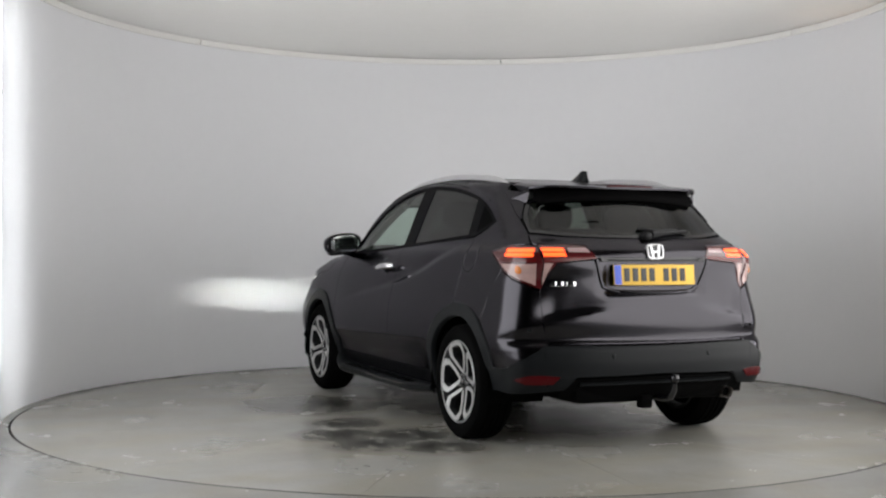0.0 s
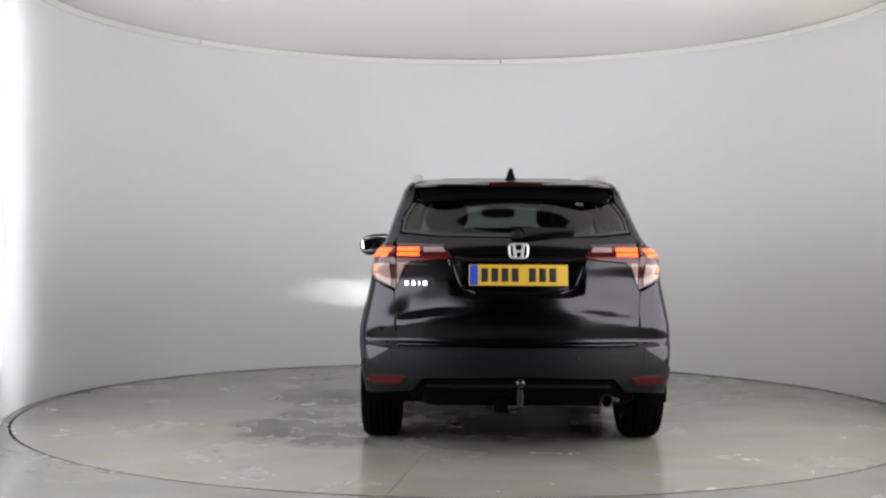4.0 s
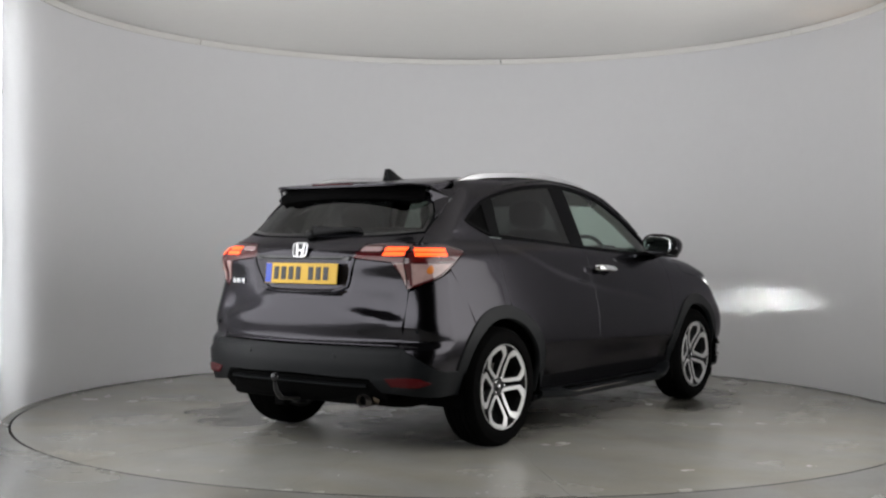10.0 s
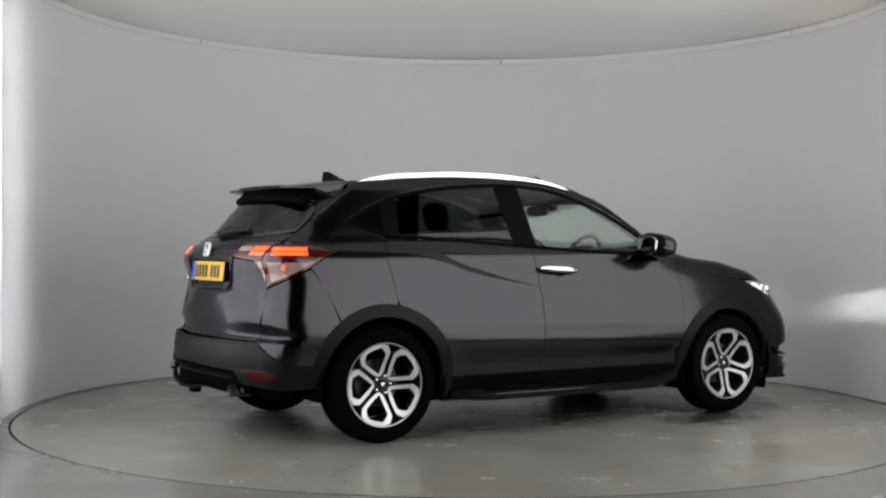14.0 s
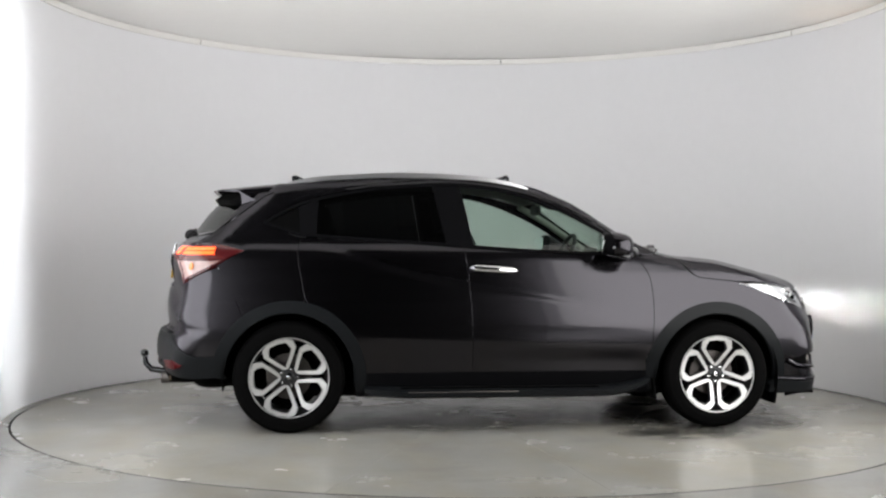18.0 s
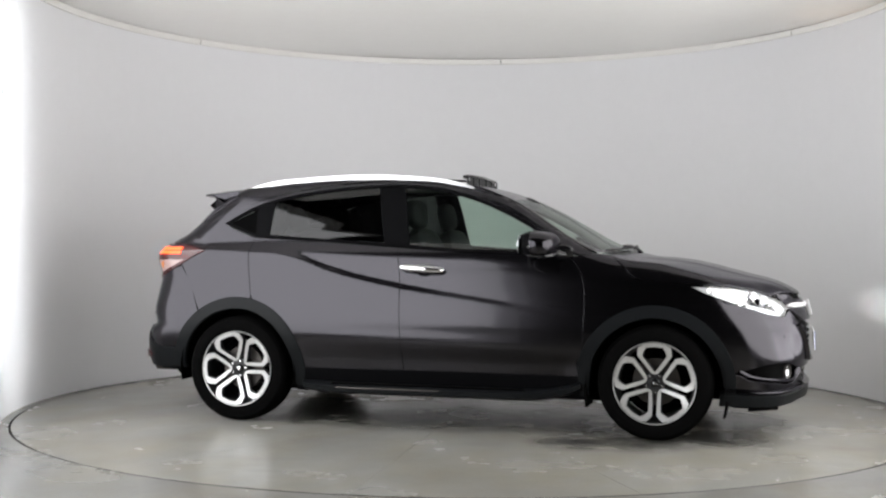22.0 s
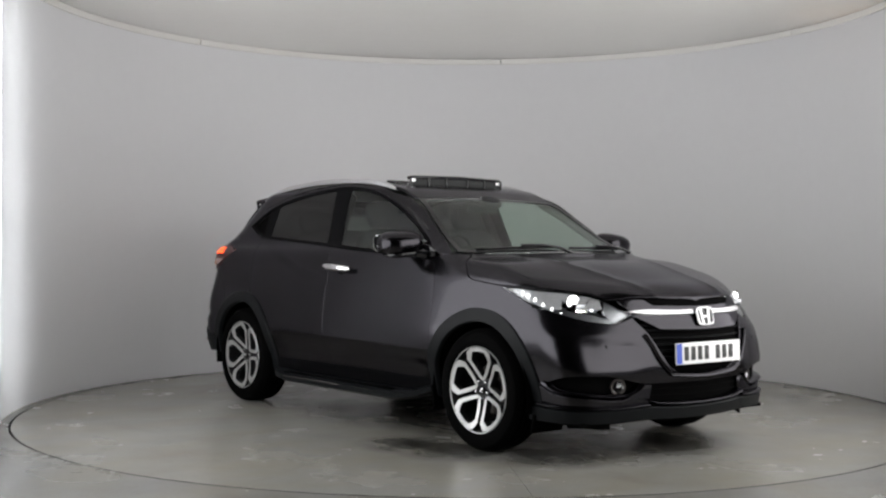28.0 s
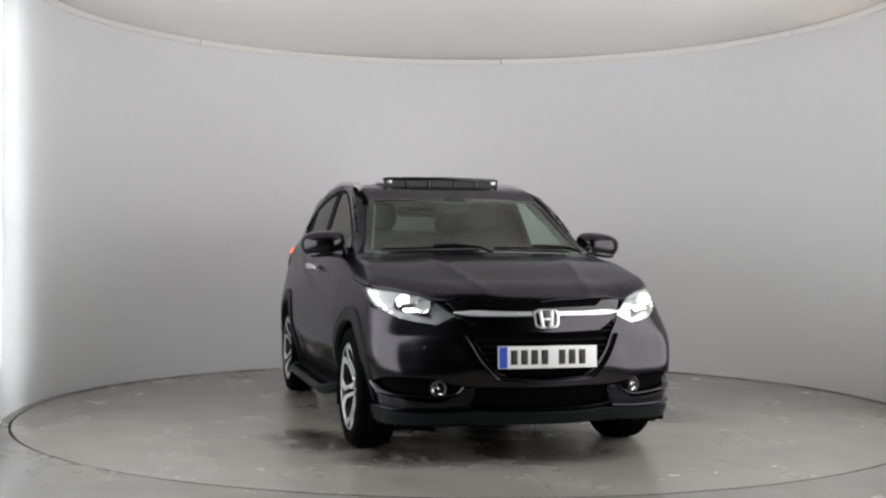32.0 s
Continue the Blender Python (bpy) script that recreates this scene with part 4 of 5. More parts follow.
panel("plate_lamp_bar", "B", line([(-0.34, 1.050), (0.0, 1.048), (0.34, 1.050)]) + line([(0.335, 1.030), (0.0, 1.030), (-0.335, 1.030)]), GLOSS, car, off=0.016, depth=0.03, gap=0)
BUMPER_EDGE = [tuple(lay("B", [(-y, z)])[0][0]) for y, z in ((0.640, 0.578), (0.643, 0.65), (0.6485, 0.74), (0.6575, 0.868))]
LAMP_EDGE = [tuple(lay("B", [(-y, z)])[0][0]) for y, z in ((0.6475, 0.880), (0.6465, 0.95), (0.6465, 1.03), (0.6465, 1.108))]
panel("rear_bumper", "BR", [(-1.735, -0.79, 0.978), (-1.735, -0.79, 0.978), (-1.657, -0.82, 0.86), (-1.572, -0.84, 0.680), (-1.572, -0.84, 0.680), (-1.628, -0.85, 0.62), (-1.69, -0.85, 0.53), (-1.73, -0.835, 0.445), (-1.73, -0.835, 0.445),
      (-1.86, -0.818, 0.460), (-1.94, -0.765, 0.505), (-1.985, -0.69, 0.555)] + line(BUMPER_EDGE) + [
      (-1.928, -0.670, 0.874), (-1.830, -0.778, 0.936)], PAINT, car, mirror=True, h=0.018)
panel("rear_bumper_trim", "B", [(0.0, 0.572), (0.45, 0.575)] + line([(0.66, 0.575), (0.655, 0.45), (0.64, 0.345)]) + line([(0.56, 0.352), (0.50, 0.418)]) + [(0.0, 0.432)], PLASTIC, car, sym=True, off=0.012, depth=0.05, gap=0, h=0.03, label="dark grey plastic rear bumper")
CORNER_EDGE = [tuple(lay("B", [(-y, z)])[0][0]) for y, z in ((0.64, 0.345), (0.655, 0.45), (0.66, 0.575))]
panel("rear_bumper_corner", "BR", line(CORNER_EDGE) + [(-1.985, -0.692, 0.553), (-1.94, -0.765, 0.503), (-1.86, -0.818, 0.457), (-1.742, -0.835, 0.452), (-1.742, -0.835, 0.452), (-1.735, -0.83, 0.335), (-1.735, -0.83, 0.335),
      (-1.86, -0.80, 0.328)], PLASTIC, car, off=0.012, depth=0.05, gap=0, mirror=True)
panel("rear_reflector", "BR", [(-2.02, -0.570, 0.421), (-2.02, -0.570, 0.421), (-1.97, -0.725, 0.426), (-1.915, -0.785, 0.404), (-1.915, -0.785, 0.404), (-1.95, -0.728, 0.384), (-2.0, -0.60, 0.386), (-2.0, -0.60, 0.386)], BRAKE, car, off=0.020, depth=0.02, mirror=True, gap=0, h=0.02, edge=0.015, dome=0.003, label="red rear reflector")
panel("rear_valance", "B", line([(-0.60, 0.40), (0.0, 0.412), (0.60, 0.40)]) + line([(0.56, 0.30), (0.0, 0.285), (-0.56, 0.30)]), BLACK, car, off=-0.004, gap=0)
strip("valance_edge", "B", [(-0.48, 0.372), (0.0, 0.378), (0.48, 0.372)], 0.014, PLASTIC, car, off=0.012, closed=False, depth=0.02)
# tail lamps
OUT = [ (-1.73, -0.736, 1.114), (-1.575, -0.760, 1.078), (-1.575, -0.760, 1.078), (-1.66, -0.77, 1.032), (-1.735, -0.782, 0.988), (-1.832, -0.775, 0.940)] + line(LAMP_EDGE)
tails = panel("tail_lamp", "BR", OUT, DARKRED, car, mirror=True, off=0.002, depth=0.03, h=0.03, label="wrap-round tail lamp with lit red bars")
panel("clear_section", "BR", [(-1.935, -0.662, 1.022), (-1.935, -0.662, 1.022), (-1.70, -0.778, 1.020), (-1.70, -0.778, 1.020), (-1.735, -0.782, 0.998), (-1.825, -0.772, 0.950), (-1.925, -0.672, 0.893), (-1.925, -0.672, 0.893)], PINK, tails, off=0.0045, depth=0.004, mirror=True, gap=0.002, h=0.03)
strip("lens_rim", "BR", [(-1.935, -0.662, 1.022), (-1.935, -0.662, 1.022), (-1.70, -0.778, 1.020), (-1.70, -0.778, 1.020), (-1.735, -0.782, 0.998), (-1.825, -0.772, 0.950), (-1.925, -0.672, 0.893), (-1.925, -0.672, 0.893)], 0.007, DARKRED, tails, off=0.0065, mirror=True, depth=0.004, label="dark red lens rim")
panel("red_band", "BR", [(-1.92, -0.660, 1.055), (-1.92, -0.660, 1.055), (-1.72, -0.765, 1.052), (-1.67, -0.77, 1.030), (-1.67, -0.77, 1.030), (-1.92, -0.662, 1.026), (-1.92, -0.662, 1.026)], LITHALO, tails, off=0.004, depth=0.004, mirror=True, gap=0.001, h=0.03)
for z, xe in ((1.094, 0.742), (1.070, 0.752)):
    panel("lit_bar", "BR", [(-1.895, -0.662, z), (-1.895, -0.662, z), (-1.80, -xe + 0.03, z), (-1.735, -xe, z), (-1.735, -xe, z), (-1.735, -xe - 0.003, z - 0.017), (-1.735, -xe - 0.003, z - 0.017), (-1.80, -xe + 0.027, z - 0.017), (-1.90, -0.664, z - 0.017), (-1.90, -0.664, z - 0.017)],
          LITRED, tails, off=0.005, depth=0.003, mirror=True, gap=0.0, h=0.03, edge=0.015)
AMBER = mat("amber_bulb", (0.55, 0.17, 0.03), 0.25, coat=0.3)
for i, s in enumerate((1, -1)):
    p, _ = lay("BR", flat("BR", [(-1.862, -0.738, 0.985)]), 0.0035)
    part("bulb", blob(0.012, 0.042, 0.048, Matrix.Translation((p[0][0], p[0][1] * s, p[0][2])) @ pose(0, 0, 0, 0, 0, 45 * s), 2.2, 16), AMBER, tails[i], "amber indicator bulb")
inner = panel("tailgate_lamp", "B", [(-0.643, 1.116)] + line([(-0.643, 1.116), (-0.52, 1.118), (-0.398, 1.112)]) + line([(-0.372, 1.08), (-0.348, 1.046)]) + line([(-0.46, 1.034), (-0.575, 1.024)]) + line([(-0.615, 0.965), (-0.643, 0.885)]),
              DARKRED, car, mirror=True, off=0.003, depth=0.025, gap=0.001, h=0.03, label="tail lamp on the tailgate with lit red bars")
panel("clear_section", "B", line([(-0.640, 1.018), (-0.598, 1.018)]) + line([(-0.62, 0.966), (-0.640, 0.905)]), PINK, inner, off=0.005, depth=0.003, mirror=True, gap=0, h=0.03)
panel("red_band", "B", line([(-0.640, 1.050), (-0.37, 1.058)]) + line([(-0.36, 1.046), (-0.46, 1.038), (-0.57, 1.028), (-0.640, 1.024)]), LITHALO, inner, off=0.0045, depth=0.003, mirror=True, gap=0, h=0.03)
panel("reversing_lens", "B", line([(-0.50, 1.100), (-0.40, 1.100)]) + line([(-0.385, 1.078), (-0.50, 1.078)]), LENSGREY, inner, off=0.005, depth=0.003, mirror=True, gap=0, h=0.03)
for z in (1.098, 1.073):
    panel("lit_bar", "B", line([(-0.640, z), (-0.525, z)]) + line([(-0.522, z - 0.017), (-0.640, z - 0.017)]), LITRED, inner, off=0.0055, depth=0.003, mirror=True, gap=0, h=0.03)
# spoiler
DROP_Y = [0.0, 0.15, 0.3, 0.4, 0.46, 0.50, 0.54, 0.57, 0.60]
DROP = [top_at(-1.44, y) - top_at(-1.44, 0) for y in DROP_Y]
b = bmesh.new()
ny, ns = 48, 8
rows = []
for k in range(ny + 1):
    y = -0.560 + 1.120 * k / ny
    xe = -1.782 + 0.20 * y * y + 4.2 * max(0, abs(y) - 0.40) ** 2
    col = []
    for j in range(ns + 1):
        x = -1.40 + (xe + 1.40) * j / ns
        zt = float(TOP(x + 0.04 * y * y)) + float(np.interp(abs(y), DROP_Y, DROP))
        col.append((x, y, zt + 0.004))
    low = [(x + 0.004, yy, zz - (0.012 + 0.030 * min(1, (ns - j) / 3))) for j, (x, yy, zz) in reversed(list(enumerate(col)))]
    rows.append([b.verts.new(c) for c in col + low])
for u, w in zip(rows, rows[1:]):
    for i in range(len(u)):
        b.faces.new((u[i], u[(i + 1) % len(u)], w[(i + 1) % len(u)], w[i]))
b.faces.new(rows[0])
b.faces.new(rows[-1][::-1])
spoiler = part("spoiler", b, PAINT, car, angle=30)
# black underside sheet, also painting the spoiler's shade over the glass top
panel("underside", "B", [(0.0, 1.374), (0.35, 1.366)] + line([(0.505, 1.350), (0.52, 1.38), (0.485, 1.412)]) + [(0.30, 1.430), (0.0, 1.436)], BLACK, spoiler, off=0.035, depth=0.05, gap=0, sym=True, label="black spoiler underside and the shade below it")
for s in (-1, 1):
    y = s * 0.555
    xe = -1.782 + 0.20 * y * y + 4.2 * (0.155) ** 2
    tip = (xe, y, float(TOP(xe + 0.04 * y * y)) + float(np.interp(0.555, DROP_Y, DROP)) + 0.002)
    low = [tuple(lay("B", [(s * q, z)])[0][0]) for q, z in ((0.588, 1.325), (0.570, 1.352))]
    root = tuple(lay("R", [(-1.50, 1.376)])[0][0])
    b = bmesh.new()
    rim = [Vector(tip), Vector((xe + 0.02, y, tip[2] - 0.03)), Vector(low[1]), Vector(low[0]), Vector((root[0], -root[1] * -1 if s < 0 else -root[1], root[2]))]
    outer = [b.verts.new(p + Vector((0, s * 0.004, 0))) for p in rim]
    inward = [b.verts.new(p - Vector((0, s * 0.012, 0))) for p in rim]
    b.faces.new(outer)
    b.faces.new(inward[::-1])
    for i in range(5):
        b.faces.new((outer[i], outer[(i + 1) % 5], inward[(i + 1) % 5], inward[i]))
    part("end_fin", b, PAINT, spoiler, angle=20)
part("high_brake_light", box(0.012, 0.30, 0.010, pose(-1.779, 0, 1.452), 0.003), BRAKE, spoiler, "red high brake light")
fin = [tuple(lay("R", [q])[0][0]) for q in ((-1.40, 1.432), (-1.46, 1.402), (-1.53, 1.350), (-1.60, 1.298))] + [tuple(lay("B", [q])[0][0]) for q in ((-0.625, 1.262), (-0.590, 1.322), (-0.556, 1.372), (-0.52, 1.41))]
panel("side_fin", "BR", line(fin[:4]) + line(fin[4:]), PAINT, spoiler, off=0.005, depth=0.03, gap=0, h=0.02, mirror=True)

# dark inner shell behind the gaps
panel("inner_shell", "R", line([(-1.70, 1.0), (-1.2, 1.12), (0.7, 1.03), (1.45, 0.84), (1.64, 0.72)]) + arc(*AF, RI + 0.02, 40, 178, 12) + line([(0.9, 0.25), (-0.9, 0.25)]) + arc(*AR, RI + 0.02, 2, 140, 12), BLACK, car, off=-0.045, depth=0.002, mirror=True, gap=0, h=0.08)
panel("inner_shell", "F", line([(-0.38, 0.82), (0.0, 0.82), (0.38, 0.82)]) + line([(0.44, 0.70), (0.78, 0.66)]) + line([(0.80, 0.24), (-0.80, 0.24)]) + line([(-0.78, 0.66), (-0.44, 0.70)]), BLACK, car, off=-0.075, depth=0.002, gap=0, h=0.08)
panel("inner_shell", "B", line([(-0.66, 1.12), (0.66, 1.12)]) + line([(0.76, 0.36), (0.0, 0.33), (-0.76, 0.36)]), BLACK, car, off=-0.06, depth=0.002, gap=0, h=0.08)
panel("inner_shell", "T", line([(1.16, 0.6), (1.16, -0.6)]) + line([(1.9, -0.38), (1.98, 0), (1.9, 0.38)]), BLACK, car, off=-0.06, depth=0.002, gap=0, h=0.08)
panel("headliner", "T", line([(-1.38, 0.48), (-1.38, -0.48)]) + line([(0.34, -0.50), (0.36, 0.0), (0.34, 0.50)]), TRIMGREY, car, off=-0.035, depth=0.002, gap=0, h=0.1)
b = box(2.5, 1.46, 0.06, pose(0.0, 0, 0.235), 0.02)
b = box(1.3, 1.0, 0.10, pose(1.36, 0, 0.26), 0.03, bm=b)
b = box(1.1, 1.0, 0.12, pose(-1.5, 0, 0.33), 0.03, bm=b)
b = box(0.25, 1.45, 0.02, pose(1.86, 0, 0.205), 0.005, bm=b)
part("floor_pan", b, BLACK, car)
for s in (-1, 1):
    for cx, cz in (AR, AF):
        b = bmesh.new()
        prev = None
        for k in range(25):
            a = radians(-12 + 204 * k / 24)
            r = RI + 0.012
            cur = [b.verts.new((cx + r * math.cos(a), s * yy, max(0.2, cz + r * math.sin(a)))) for yy in (0.50, 0.845)]
            if prev:
                b.faces.new((prev[0], prev[1], cur[1], cur[0]))
            prev = cur
        rim = [b.verts.new((cx + (RI + 0.012) * math.cos(radians(-12 + 204 * k / 24)), s * 0.50, max(0.2, cz + (RI + 0.012) * math.sin(radians(-12 + 204 * k / 24))))) for k in range(25)]
        b.faces.new(rim)
        part("wheel_liner", b, BLACK, car)
        if cx > 0:
            part("mud_flap", box(0.015, 0.20, 0.13, pose(cx - 0.395, s * 0.745, 0.245, 0, -6, 0), 0.004), BLACK, car)
    part("air_deflector", box(0.015, 0.22, 0.10, pose(1.70, s * 0.70, 0.19, 0, 10, 0), 0.004), BLACK, car)
    part("air_deflector", box(0.22, 0.012, 0.07, pose(1.90, s * 0.60, 0.205, 0, 0, -s * 42), 0.004), BLACK, car)

# number plates, badges
def plate(x, y, z, lean, yaw, face, band_at):
    ob = new("number_plate")
    ob.parent = car
    m = pose(x, y, z, 0, lean, yaw)
    part("board", box(0.006, 0.52, 0.111, m, 0.002), face, ob)
    part("blue_band", box(0.003, 0.042, 0.105, m @ pose(0.004, band_at, 0)), PLATEB, ob, "blue band at the plate's end")
    k = 0
    for j in range(8):
        if j == 4:
            continue
        yy = band_at * 0.0 + (-1 if band_at > 0 else 1) * (-0.178 + 0.0535 * j + (0.0 if j < 4 else -0.016))
        part("character_bar", box(0.002, 0.036, 0.072, m @ pose(0.0042, yy, 0), 0.0008), INK, ob)
    return ob


tagged(plate(2.186, 0.0, 0.557, -2, 0, PLATEW, -0.235), "white front number plate with dark bars")
tagged(plate(-2.036, 0.0, 0.957, -6, 180, PLATEY, -0.235), "yellow rear number plate with dark bars")


def emblem(x, z, lean, yaw, w, h):
    """A bright rounded frame with two upright bars."""
    ob = new("emblem")
    ob.parent = car
    m = pose(x, 0, z, 0, lean, yaw)
    b = bmesh.new()
    n = 40
    rings = []
    for f, d in ((1.0, 0.0), (1.0, 0.008), (0.86, 0.011), (0.80, 0.002)):
        rr = []
        for k in range(n):
            a = 2 * math.pi * k / n
            c, s = math.cos(a), math.sin(a)
            q = (abs(c) ** 4.5 + abs(s) ** 4.5) ** (-1 / 4.5)
            rr.append(b.verts.new(m @ Vector((d, c * q * w / 2 * f * (1 + 0.06 * s), s * q * h / 2 * f))))
        rings.append(rr)
    for u, v in zip(rings, rings[1:]):
        for k in range(n):
            b.faces.new((u[k], u[(k + 1) % n], v[(k + 1) % n], v[k]))
    part("frame", b, EMBLEM, ob)
    for s in (-1, 1):
        part("bar", box(0.009, w * 0.15, h * 0.84, m @ pose(0.004, s * w * 0.20, 0, -s * 7, 0, 0), 0.003), EMBLEM, ob)
    part("bar", box(0.008, w * 0.30, h * 0.14, m @ pose(0.003, 0, -h * 0.02), 0.003), EMBLEM, ob)
    part("backing", box(0.004, w * 0.86, h * 0.86, m @ pose(0.0005, 0, 0), 0.001), GLOSS, ob)
    return ob


tagged(emblem(2.158, 0.745, -14, 0, 0.132, 0.098), "chrome emblem frame")
tagged(emblem(-2.038, 1.083, -12, 180, 0.106, 0.084), "chrome emblem frame")
badge = tagged(new("badge"), "bright badge bars on the tailgate")
badge.parent = car
for k, (y, w) in enumerate(((0.583, 0.030), (0.547, 0.030), (0.518, 0.012), (0.485, 0.034))):
    p, nm = lay("B", [(y, 0.908)])
    part("badge_bar", box(0.006, w, 0.026, Matrix.Translation(Vector(p[0]) + Vector(nm[0]) * 0.004) @ pose(0, 0, 0, 0, 0, -18), 0.001), CHROME, badge)
for y in (-0.30, 0.30, -0.72, 0.72):
    z = 0.526 if abs(y) < 0.5 else 0.665
    p, nm = lay("B", [(y, z)])
    q = Vector(nm[0]).to_track_quat("Y", "Z").to_matrix().to_4x4()
    part("parking_sensor", lathe([(0.001, 0.003), (0.010, 0.002), (0.012, -0.002)], Matrix.Translation(Vector(p[0]) + Vector(nm[0]) * (0.0135 if abs(y) < 0.5 else 0.002)) @ q, 16), PLASTIC, car)
for s in (-1, 1):
    p, nm = lay("FR", flat("FR", [(2.03, -0.60, 0.60)]))
    q = Vector((nm[0][0], nm[0][1] * -s, nm[0][2])).to_track_quat("Y", "Z").to_matrix().to_4x4()
    part("parking_sensor", lathe([(0.001, 0.003), (0.010, 0.002), (0.012, -0.002)], Matrix.Translation(Vector((p[0][0], p[0][1] * -s, p[0][2]))) @ q, 16), PAINT, car)

# door handles, mirrors
for i, s in enumerate((-1, 1)):
    door = doors_f[i]
    handle = part("handle", tube([(-0.222, s * 0.834, 0.979), (-0.205, s * 0.856, 0.979), (-0.16, s * 0.868, 0.976), (-0.06, s * 0.868, 0.970), (0.01, s * 0.860, 0.966), (0.045, s * 0.838, 0.963)],
                                 [0.012, 0.016, 0.0175, 0.0175, 0.016, 0.011], 12, flat=1.2), CHROME, door, "chrome door handle")
    p, nm = lay("R", [(-0.075, 0.968)])
    c = Vector((p[0][0], p[0][1] * -s, p[0][2]))
    q = Vector((nm[0][0], nm[0][1] * -s, nm[0][2])).to_track_quat("Y", "Z").to_matrix().to_4x4()
    part("handle_cup", lathe([(0.001, 0.0012), (0.045, 0.0012), (0.052, 0.0016), (0.056, -0.004)], Matrix.Translation(c) @ q @ Matrix.Diagonal((1.15, 1, 0.8, 1)), 28), GLOSS, door)
    mir = tagged(new("door_mirror"), "door mirror in body colour with a bright indicator band")
    mir.parent = car
    b = blob(0.22, 0.265, 0.148, pose(0.642, s * 0.888, 1.124, s * -4, 8, s * 12), 2.8, 32)
    for v in b.verts:
        v.co.x = max(v.co.x, 0.606)
    part("housing", b, PAINT, mir)
    b = blob(0.20, 0.261, 0.145, pose(0.642, s * 0.888, 1.124, s * -4, 8, s * 12), 2.8, 32)
    for v in b.verts:
        v.co.x = min(max(v.co.x, 0.556), 0.62)
    part("rear_frame", b, PILLAR, mir, "black mirror frame")
    part("mirror_glass", blob(0.012, 0.212, 0.112, pose(0.551, s * 0.896, 1.127, s * -4, 4, s * 6), 4, 24), MIRROR, mir, "mirror glass")
    part("lower_cover", blob(0.17, 0.20, 0.045, pose(0.66, s * 0.888, 1.068, s * -6, 6, s * 12), 3, 24), GLOSS, mir)
    part("indicator", tube([(0.60, s * 1.010, 1.106), (0.655, s * 1.006, 1.103), (0.705, s * 0.976, 1.100), (0.735, s * 0.928, 1.098)], [0.004, 0.006, 0.005, 0.003], 10, flat=1.0), SATIN, mir, "bright indicator band")
    part("arm", tube([(0.66, s * 0.86, 1.078), (0.71, s * 0.82, 1.068), (0.76, s * 0.77, 1.06)], [0.045, 0.038, 0.04], 12, flat=0.8), GLOSS, mir)
    part("base", blob(0.16, 0.03, 0.10, pose(0.745, s * 0.768, 1.072, s * -18, 0, 0), 3, 20), GLOSS, mir)

# roof rails, fin, sunroof, wipers
for s in (-1, 1):
    b = bmesh.new()
    prev = None
    for k in range(41):
        x = -1.36 + 1.53 * k / 40
        e = min(1, (x + 1.36) / 0.20, (0.17 - x) / 0.26) ** 0.75
        z = float(RAIL(x))
        y = s * 0.553
        w, t = 0.020 + 0.004 * e, 0.006 + 0.016 * e
        cur = [b.verts.new(c) for c in ((x, y - w, z - t - 0.01), (x, y - w * 0.9, z - 0.004), (x, y - w * 0.4, z), (x, y + w * 0.4, z), (x, y + w * 0.9, z - 0.004), (x, y + w, z - t - 0.01))]
        if prev:
            for i in range(5):
                b.faces.new((prev[i], prev[i + 1], cur[i + 1], cur[i]))
        prev = cur
    part("roof_rail", b, SATIN, car, "bright satin roof rail", angle=60)
b = bmesh.new()
zf = top_at(-1.24, 0)
rows = []
for x, w, h in ((-1.10, 0.012, 0.003), (-1.14, 0.032, 0.014), (-1.19, 0.042, 0.034), (-1.235, 0.044, 0.056), (-1.265, 0.040, 0.068), (-1.292, 0.030, 0.064), (-1.284, 0.030, 0.0)):
    rows.append([b.verts.new(c) for c in ((x, -w, zf - 0.006), (x, -w * 0.62, zf + h * 0.30), (x, -0.009, zf + h), (x, 0.009, zf + h), (x, w * 0.62, zf + h * 0.30), (x, w, zf - 0.006))])
for u, w in zip(rows, rows[1:]):
    for i in range(5):
        b.faces.new((u[i], u[i + 1], w[i + 1], w[i]))
part("roof_fin", b, PLASTIC, car, "dark shark-fin aerial", angle=50)
panel("roof_glass", "T", line([(0.02, 0.0), (0.02, -0.2), (0.02, -0.40)]) + line([(-0.3, -0.41), (-0.85, -0.40)]) + [(-0.85, 0.0)], GLOSS, car, off=0.004, depth=0.006, sym=True, gap=0, h=0.06)
defl = new("wind_deflector")
defl.parent = car
zt = top_at(0.07, 0) + 0.014
tagged(defl, "raised black mesh wind deflector with bright ends")
part("top_bar", tube([(0.055, -0.395, zt + 0.026), (0.072, -0.37, zt + 0.033), (0.082, 0.0, zt + 0.040), (0.072, 0.37, zt + 0.033), (0.055, 0.395, zt + 0.026)], 0.011, 10), GLOSS, defl)
part("mesh", box(0.004, 0.76, 0.060, pose(0.074, 0, zt + 0.004)), MESHGREY, defl)
for y in (-0.385, -0.24, -0.09, 0.09, 0.24, 0.385):
    part("post", box(0.012, 0.014, 0.066, pose(0.078, y, zt + 0.004 - 0.05 * y * y), 0.003), GLOSS, defl)
for s in (-1, 1):
    part("bright_end", box(0.02, 0.035, 0.022, pose(0.07, s * 0.36, zt + 0.015), 0.005), SATIN, defl)
    part("arm", box(0.24, 0.012, 0.014, pose(-0.05, s * 0.395, top_at(-0.05, s * 0.395) + 0.012, 0, 4, 0), 0.004), GLOSS, defl)
